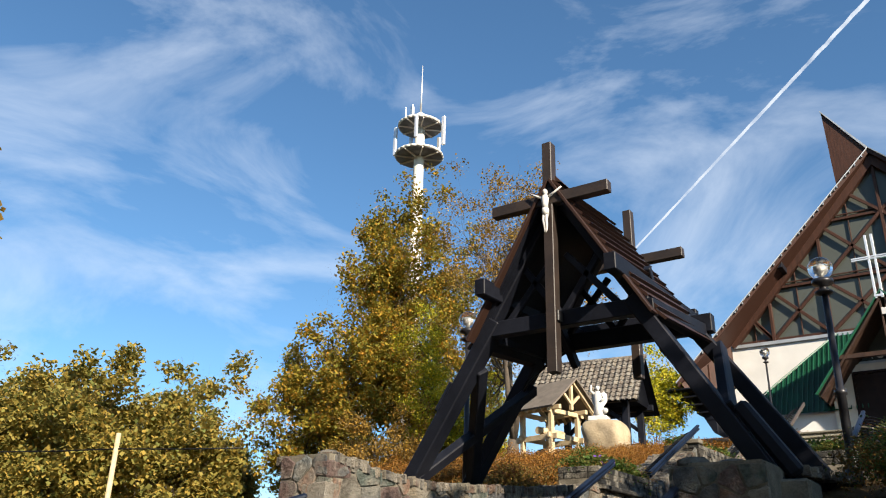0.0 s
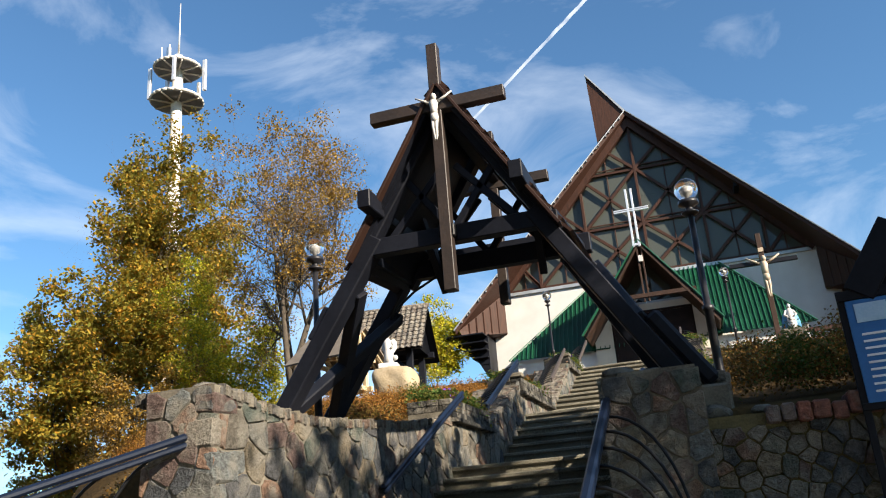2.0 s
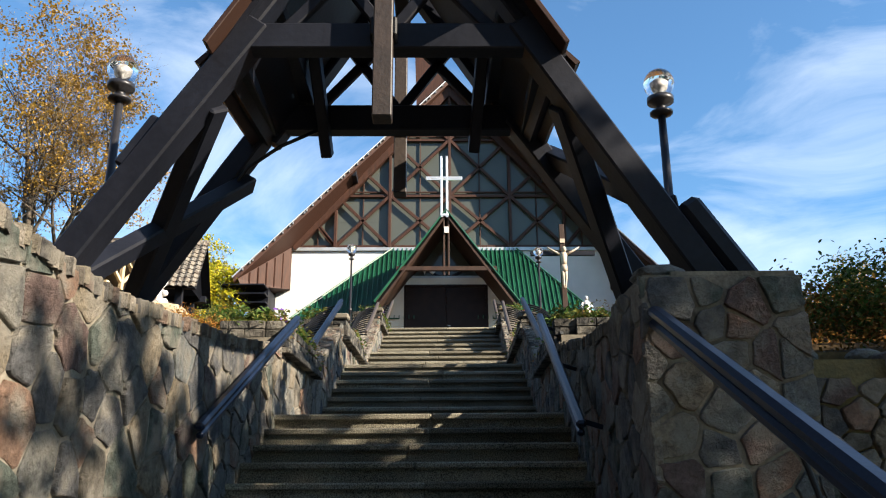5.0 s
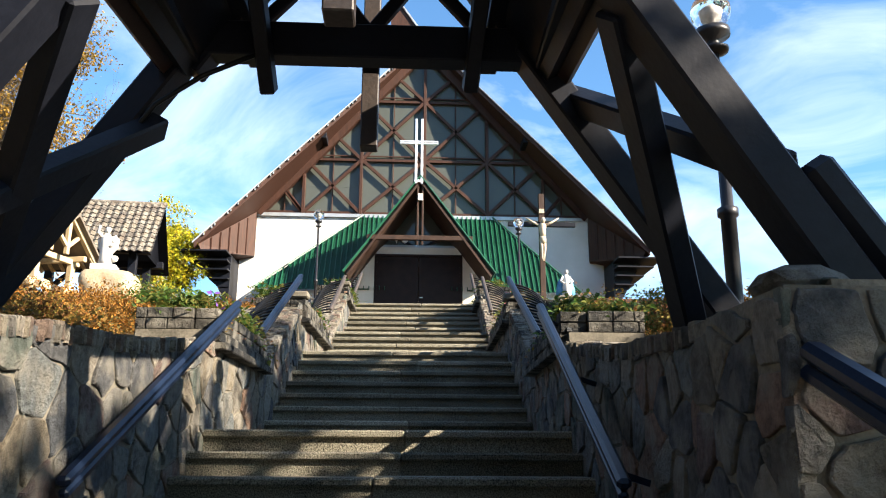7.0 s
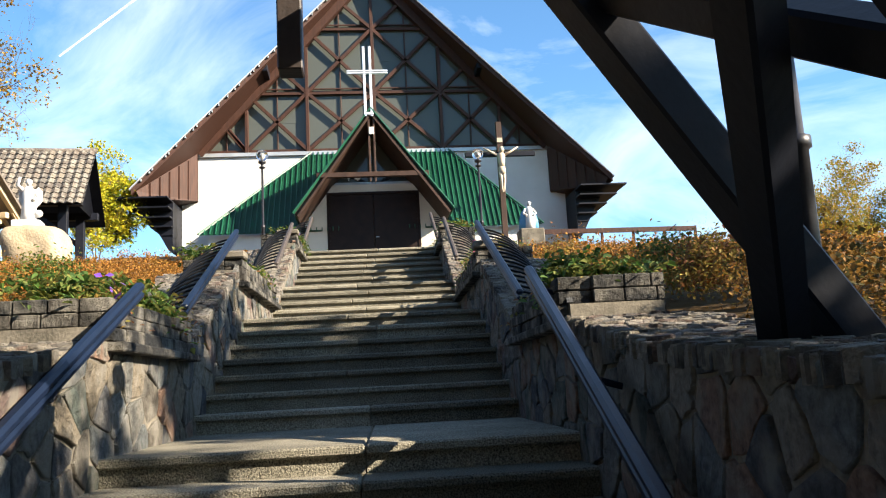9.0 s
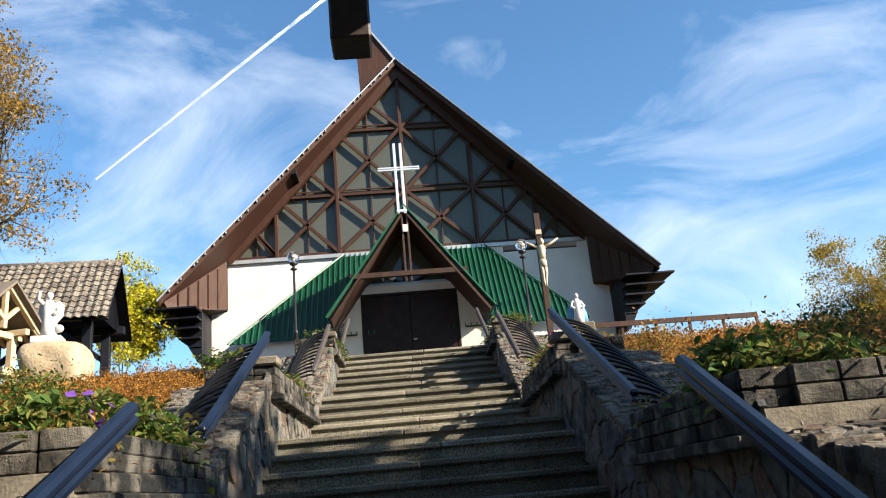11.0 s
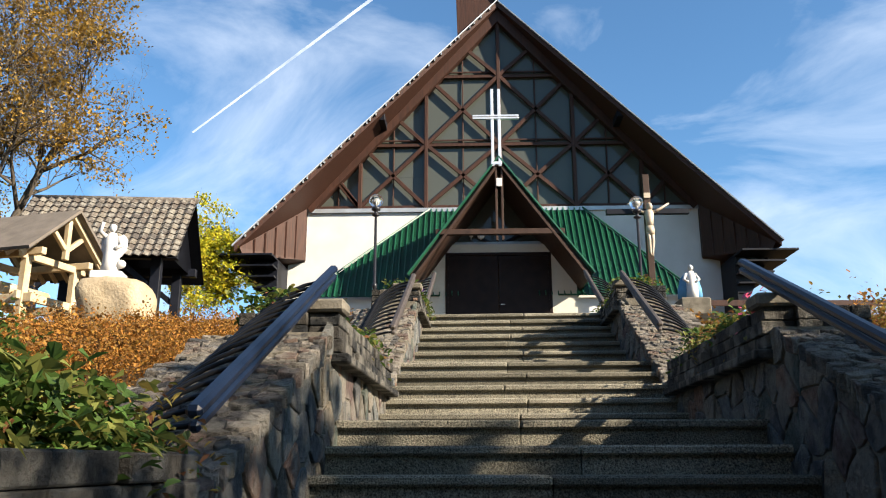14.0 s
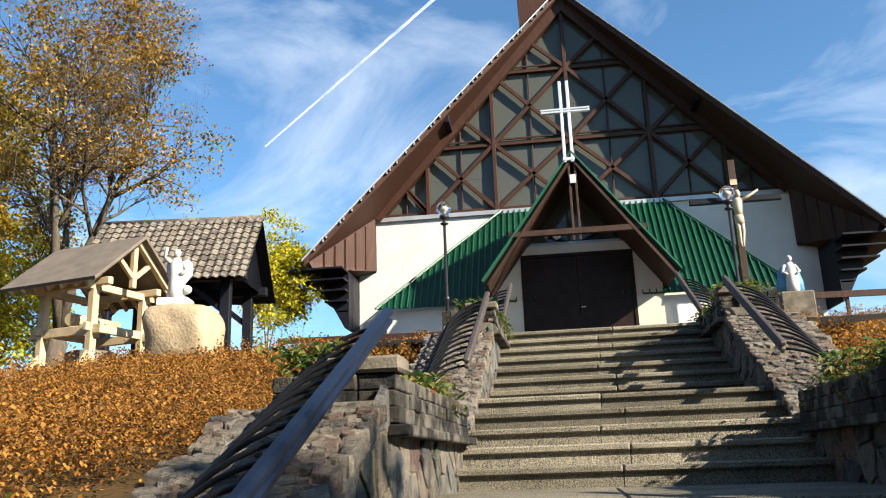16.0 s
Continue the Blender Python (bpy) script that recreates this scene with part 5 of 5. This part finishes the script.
for q, (a, z0, z1, r, w) in enumerate(((2.6, 48.5, 53.5, 2.55, 0.42), (0.1, 46.5, 50.0, 2.95, 0.4), (3.6, 46, 49.5, 2.7, 0.36), (5.2, 46.6, 49.2, 2.7, 0.36), (1.3, 46.6, 49.2, 2.7, 0.36), (2.2, 49.5, 54.5, 2.1, 0.1), (4.4, 49.5, 51.2, 2.0, 0.1), (4.9, 49.5, 51.2, 2.0, 0.1))):
    part("antenna", beam(bmesh.new(), (r * math.cos(a), r * math.sin(a), z0), (r * math.cos(a), r * math.sin(a), z1), w, w * 0.7, 0.03), M_STEEL, mast)
part("spike", tube(bmesh.new(), [(0, 0, 51), (0, 0, 57.5)], [0.12, 0.05], 6), M_STEEL, mast)


# ---- trees ----
def tree(name, label, m, height, radius, trunk, leaf_mat, count, size, seed, bare=0.35, lean=(0, 0), group="trees", crown_low=0.3, flat=1.0, forks=3):
    """Tapered trunk and limbs, fine twigs and a loose crown of small leaves at their ends."""
    rng = random.Random(seed)
    t = thing(name, label, "tree", m, group)
    bm = bmesh.new()
    tips = []

    def grow(p, way, length, radius, level):
        n = 5 if level < 2 else 3
        pts, rad = [p], [radius]
        for i in range(n):
            way = (way + Vector((rng.gauss(0, 0.16), rng.gauss(0, 0.16), rng.gauss(0.05, 0.08)))).normalized()
            p = p + way * (length / n)
            pts.append(p)
            rad.append(radius * (1 - 0.75 * (i + 1) / n))
            if level >= 2:
                tips.append((p, level))
            if level < 4 and (i >= 1 or level > 0):
                kids = (2 if forks > 1 else 3) if level == 0 else rng.choice((1, 2, 2)) if level < 3 else 1
                for _ in range(kids):
                    a, tilt = rng.uniform(0, 6.283), rng.uniform(0.55, 1.15)
                    side = way.orthogonal().normalized()
                    side.rotate(Matrix.Rotation(a, 3, way))
                    d = (way * math.cos(tilt) + side * math.sin(tilt) * flat).normalized()
                    grow(p, d, length * rng.uniform(0.42, 0.62) * 1.0, rad[-1] * (0.62 if forks > 1 else 0.8) + 0.004, level + 1)
        tube(bm, pts, rad, 8 if level == 0 else 5 if level < 3 else 3, level < 2)

    clear = height * crown_low
    base = [Vector((0, 0, -0.3)), Vector((lean[0] * 0.3, lean[1] * 0.3, clear * 0.5)), Vector((lean[0], lean[1], clear))]
    tube(bm, base, [trunk * 1.25, trunk, trunk * 0.85], 10)
    for k in range(forks):
        a = 6.283 * k / forks + rng.uniform(-0.4, 0.4)
        d = Vector((math.cos(a) * 0.5, math.sin(a) * 0.5, 1 if forks > 1 else 4)).normalized()
        grow(base[-1], d, height * (1 - crown_low) * rng.uniform(0.72, 0.85), trunk * (0.6 if forks > 1 else 0.84), 0)
    reach = sorted(math.hypot(p.x, p.y) for p, _ in tips)[int(len(tips) * 0.93)]
    crown_top = sorted(p.z for p, _ in tips)[int(len(tips) * 0.985)]
    kx, kz = radius / reach, height / crown_top
    for v in bm.verts:
        k = min(1.0, max(0.0, v.co.z / clear)) if clear > 0 else 1
        v.co = Vector((v.co.x * (1 + (kx - 1) * k), v.co.y * (1 + (kx - 1) * k), v.co.z * kz))
    tips = [(Vector((p.x * kx, p.y * kx, p.z * kz)), n) for p, n in tips]
    part("trunk", bm, M_BARK, t)
    spots = []
    clumps = [rng.choice(tips)[0] for _ in range(max(40, count // 80))]
    for _ in range(count):
        p = rng.choice(clumps)
        if noise.noise(p * 0.35 + Vector((seed, 0, 0))) < -bare + 0.25 * rng.random() - 0.2 and rng.random() < 0.8:
            continue
        r = 0.10 + 0.055 * radius
        dx, dy, dz = (max(-1.9, min(1.9, rng.gauss(0, 1))) * r for _ in range(3))
        spots.append((p.x + dx, p.y + dy, p.z + dz * 0.7))
    v, f = leaves(spots, size, rng)
    raw("crown", v, f, leaf_mat, t)
    return t


tree("autumn_tree", "tall half-bare autumn tree with ochre leaves", pose(-17.3, 34, 4.6), 16.4, 4.6, 0.52, M_OCHRE, 27000, 0.115, 4, 0.5, (0.3, 0), crown_low=0.22, forks=3)
tree("golden_tree", "big golden-leaved tree behind the gate", pose(-30.5, 43, 0.5), 27.5, 5.4, 0.42, M_GOLD, 60000, 0.23, 5, 0.5, crown_low=0.12)
tree("golden_tree", "broad yellow-green tree behind the gate", pose(-34.5, 40, 0), 17.0, 4.6, 0.35, M_GOLD, 42000, 0.23, 6, 0.6, crown_low=0.10)
tree("golden_tree", "leaning yellow tree beside the half-bare one", pose(-23.5, 38, 2.0), 13.5, 3.2, 0.26, M_LIME, 34000, 0.14, 9, 0.6, crown_low=0.12)
tree("golden_tree", "bronze-leaved tree low behind the wall", pose(-27.0, 36, 1.0), 9.0, 4.0, 0.22, M_OCHRE, 30000, 0.14, 19, 0.6, crown_low=0.1)
tree("lime_tree", "bright yellow-green tree beside the church", pose(-10.3, 35.0, 6.0), 5.4, 1.55, 0.12, M_LIME, 14000, 0.11, 7, 0.5, crown_low=0.15)
tree("field_tree", "rounded yellow tree beyond the hedge", pose(33.8, 60, 2.5), 15.0, 4.8, 0.33, M_GOLD, 38000, 0.15, 12, 0.35, crown_low=0.2)
tree("field_tree", "bare pale tree beyond the hedge", pose(27.0, 64, 2.5), 10.5, 4.0, 0.22, M_OCHRE, 1500, 0.13, 13, -0.1, crown_low=0.2)
tree("field_tree", "dark olive tree beyond the hedge", pose(44, 56, 2.5), 15.0, 3.6, 0.33, M_FIR, 26000, 0.2, 14, 0.7, crown_low=0.1)
# unseen trees, added to cast the shade on stairs and front wall
tree("roadside_tree", "unseen leafy tree added to shade the lower stairs", pose(10.2, 7.0, 2.0), 7.9, 1.9, 0.24, M_GOLD, 6500, 0.2, 23, 0.9, crown_low=0.62)
tree("roadside_tree", "unseen small leafy tree added to shade the front wall", pose(9.4, 1.7, 0), 9.0, 2.1, 0.2, M_GOLD, 12500, 0.19, 25, 0.9, crown_low=0.2)
# the wood to the left, three kinds repeated
W1 = tree("woodland_tree", "olive tree of the distant wood and the added unseen ring", pose(-62, 30, -6), 17.0, 5.5, 0.3, M_OLIVE, 52000, 0.27, 15, 0.8, group="distant wood", crown_low=0.08)
W2 = tree("woodland_tree", "brown-gold tree of the distant wood and the added unseen ring", pose(-55, 42, -6), 15.0, 5.0, 0.3, M_OCHRE, 44000, 0.27, 16, 0.8, group="distant wood", crown_low=0.08)
W3 = tree("woodland_tree", "yellow-olive tree of the distant wood and the added unseen ring", pose(-70, 22, -6), 16.0, 5.0, 0.3, M_GOLD, 44000, 0.27, 17, 0.7, group="distant wood", crown_low=0.08)
rng = random.Random(77)
for k in range(56):
    a = radians(37 + 0.72 * k)
    d = rng.uniform(52, 74) if k % 2 else rng.uniform(70, 100)
    s = rng.uniform(0.75, 1.1) * (0.82 + d / 260) * (0.66 if k < 18 else 1.0)
    src = rng.choice((W1, W1, W1, W3) if k > 16 else (W2, W2, W3))
    copy_thing(src, pose(-math.sin(a) * d, math.cos(a) * d, -5.5, 0, 0, rng.uniform(0, 360)) @ Matrix.Scale(s, 4))
# unseen ring of copies behind the camera, added to hold back sky light
for k in range(11):
    a = radians(154 + 11.2 * k)
    d = 23 + 7 * (k % 2) + rng.uniform(-2, 2)
    copy_thing(rng.choice((W1, W2, W3)), pose(math.sin(a) * d, 4 + math.cos(a) * d, -0.3, 0, 0, rng.uniform(0, 360)) @ Matrix.Scale(rng.uniform(0.9, 1.15), 4))
for k in range(12):
    copy_thing(rng.choice((W1, W2)), pose(20 + 7 * k + rng.uniform(-2, 2), 78 + rng.uniform(-5, 9), -5, 0, 0, rng.uniform(0, 360)) @ Matrix.Scale(rng.uniform(0.45, 0.7), 4))


# ---- barberry banks ----
def shrub_bank(name, label, mat, x0, x1, y0, y1, count, size, seed, hi=0.55, keep=None):
    rng = random.Random(seed)
    spots = []
    for _ in range(count):
        x, y = rng.uniform(x0, x1), rng.uniform(y0, y1)
        if keep and not keep(x, y):
            continue
        h = hi * (0.55 + 0.45 * noise.noise((x * 0.9, y * 0.9, seed)) + 0.34 * noise.noise((x * 2.7, y * 2.7, seed)) + 0.34 * noise.noise((x * 6.5, y * 6.5, seed)))
        q = rng.random() ** 0.45
        spots.append((x, y, ground_z(x, y) + max(0.06, h) * q + rng.gauss(0, 0.03)))
    v, f = leaves(spots, size, rng)
    tagged(raw(name, v, f, mat), label, "shrub", "barberry banks", "stuff")


off = lambda x, y: abs((S.inverted() @ Vector((x, y, 0))).x) > (2.35 if y > 9.2 else 2.0)
shrub_bank("barberry_bank", "rust-orange barberry covering the bank beside the stairs", M_RUST, -7.5, -2.3, 9.7, 17.5, 200000, 0.021, 1, 0.62, off)
shrub_bank("barberry_bank", "rust-orange barberry high on the bank towards the boulder", M_RUST, -9.8, -2.4, 17.0, 27.5, 90000, 0.042, 5, 0.62, off)
shrub_bank("barberry_bank", "brown barberry low on the bank by the gate", M_DIMRUST, -6.5, -2.6, 6.5, 11.5, 26000, 0.042, 2, 0.45, off)
shrub_bank("barberry_bank", "rust-orange barberry covering the bank beside the stairs", M_RUST, 1.5, 10.5, 8.8, 29.0, 150000, 0.038, 3, 0.62, off)
shrub_bank("barberry_bank", "brown-green barberry hedge above the front wall", M_DIMRUST, 1.4, 9.5, 6.3, 9.2, 60000, 0.030, 4, 0.6, lambda x, y: off(x, y) and ((x - 1.41) ** 2 + (y - 7.95) ** 2 > 0.02))
rng = random.Random(90)
for i, (x, y, h) in enumerate([(1.9, 6.5, 0.35), (2.4, 6.7, 0.45), (3.0, 6.6, 0.4), (1.75, 9.9, 0.3), (1.8, 10.7, 0.3), (1.75, 13.9, 0.35), (-3.1, 11.6, 0.3), (-3.2, 9.4, 0.3), (3.4, 7.4, 0.45), (4.4, 7.0, 0.4)]):
    spots = []
    for _ in range(2400):
        q = rng.random()
        spots.append((x + rng.gauss(0, 0.16 * (1.2 - q * 0.5)), y + rng.gauss(0, 0.16), ground_z(x, y) + 0.15 + h * q + rng.gauss(0, 0.05)))
    v, f = leaves(spots, 0.030, rng, 0.2, True)
    tagged(raw("shrub", v, f, (M_HERB, M_HERBDRY)[i % 2]), ("small green shrub on the bank", "small yellowing shrub on the bank")[i % 2], "shrub", "small shrubs")
# red-brown fence board line beyond the banks
for x0, x1, y, z in ((-8.5, -3.6, 31.0, 6.75), (5.2, 10.5, 30.0, 7.0)):
    fence = thing("low_fence", "low red-brown board fence along the forecourt", "fence", pose(0, y, 0))
    part("board", beam(bmesh.new(), (x0, 0, z), (x1, 0, z - 0.05), 0.05, 0.16, 0.006), M_CLAD, fence)
    for q in range(6):
        xx = x0 + (x1 - x0) * q / 5
        part("post", beam(bmesh.new(), (xx, 0.06, z - 1.3), (xx, 0.06, z + 0.05), 0.08, 0.08, 0.006), M_CLAD, fence)

# ---- poles and a wire by the wood ----
pole = thing("utility_pole", "weathered wooden pole with a wire by the wood", "pole", pose(-30.6, 21.4, -4))
part("shaft", turned(bmesh.new(), [(0.15, 0), (0.11, 11.3)], 10), M_RAW, pole)
part("wire", tube(bmesh.new(), [(x, 0.35 * x, 10.6 + 0.0035 * x * x - 0.03 * abs(x)) for x in range(-30, 7, 3)], 0.03, 5), M_IRON, pole)
stake = thing("marker_post", "short white marker post by the wood", "post", pose(-28.9, 22.3, -4))
part("shaft", turned(bmesh.new(), [(0.14, 0), (0.14, 3.6), (0.02, 3.7)], 10), M_STATUE, stake)

# ---- vapour trail high in the sky ----
CA, CB = Vector((-0.3226, 0.8679, 0.3778)), Vector((-0.0050, 0.8043, 0.5942))
TR = 2400
verts, faces = [], []
side = CA.cross(CB).normalized()
for q in range(161):
    t = q / 160 * 2.6
    c = (CA + (CB - CA) * t).normalized()
    half = (0.0010 + 0.0013 * min(t, 1.6)) * (1 + 0.25 * noise.noise((q * 0.35, 0, 0)))
    wob = 0.0010 * min(t, 2) * noise.noise((q * 0.5, 7, 0))
    verts += [c * TR + side * TR * (wob - half), c * TR + side * TR * (wob + half)]
    if q:
        i = 2 * q
        faces.append((i - 2, i - 1, i + 1, i))
trail = raw("backdrop_vapour_trail", verts, faces, M_TRAIL)
trail.visible_shadow = False
tagged(trail, "white vapour trail across the blue sky", "vapour trail", kind="structure")

# ---- the single stones of the walls ----
for owner, m, w, h, size, seed, top, near, depth, gap, limit in PENDING:
    rng = random.Random(seed)
    world_m = owner.matrix_world @ m if owner in (WALLS[-1], WALLS[1]) else m
    inv = owner.matrix_world.inverted() if owner in (WALLS[-1], WALLS[1]) else Matrix()
    rest_v, rest_f, made = [], [], 0
    for cell in voronoi(w, h, size, rng, top):
        cx = sum(p[0] for p in cell) / len(cell)
        v, f = stone(cell, rng, depth, gap)
        v = [inv @ (world_m @ Vector(p)) for p in v]
        if made < limit and (near is None or near(cx)):
            made += 1
            raw("stone", v, f, M_STONE, owner)
        else:
            i = len(rest_v)
            rest_v += v
            rest_f += [tuple(q + i for q in t) for t in f]
    if rest_v:
        tagged(raw("stones", rest_v, rest_f, M_STONES, owner), kind="stuff")
# brick course on the front wall
rng = random.Random(61)
x = 1.5
while x < 4.2:
    w = rng.uniform(0.07, 0.12)
    z = 1.79 + rng.uniform(-0.015, 0.02)
    bm = block(bmesh.new(), x, x + w, 5.50 + rng.uniform(-0.02, 0.02), 5.8, z, z + rng.uniform(0.11, 0.15), 0.012)
    part("brick", bm, M_BRICK, FRONT)
    x += w + 0.012
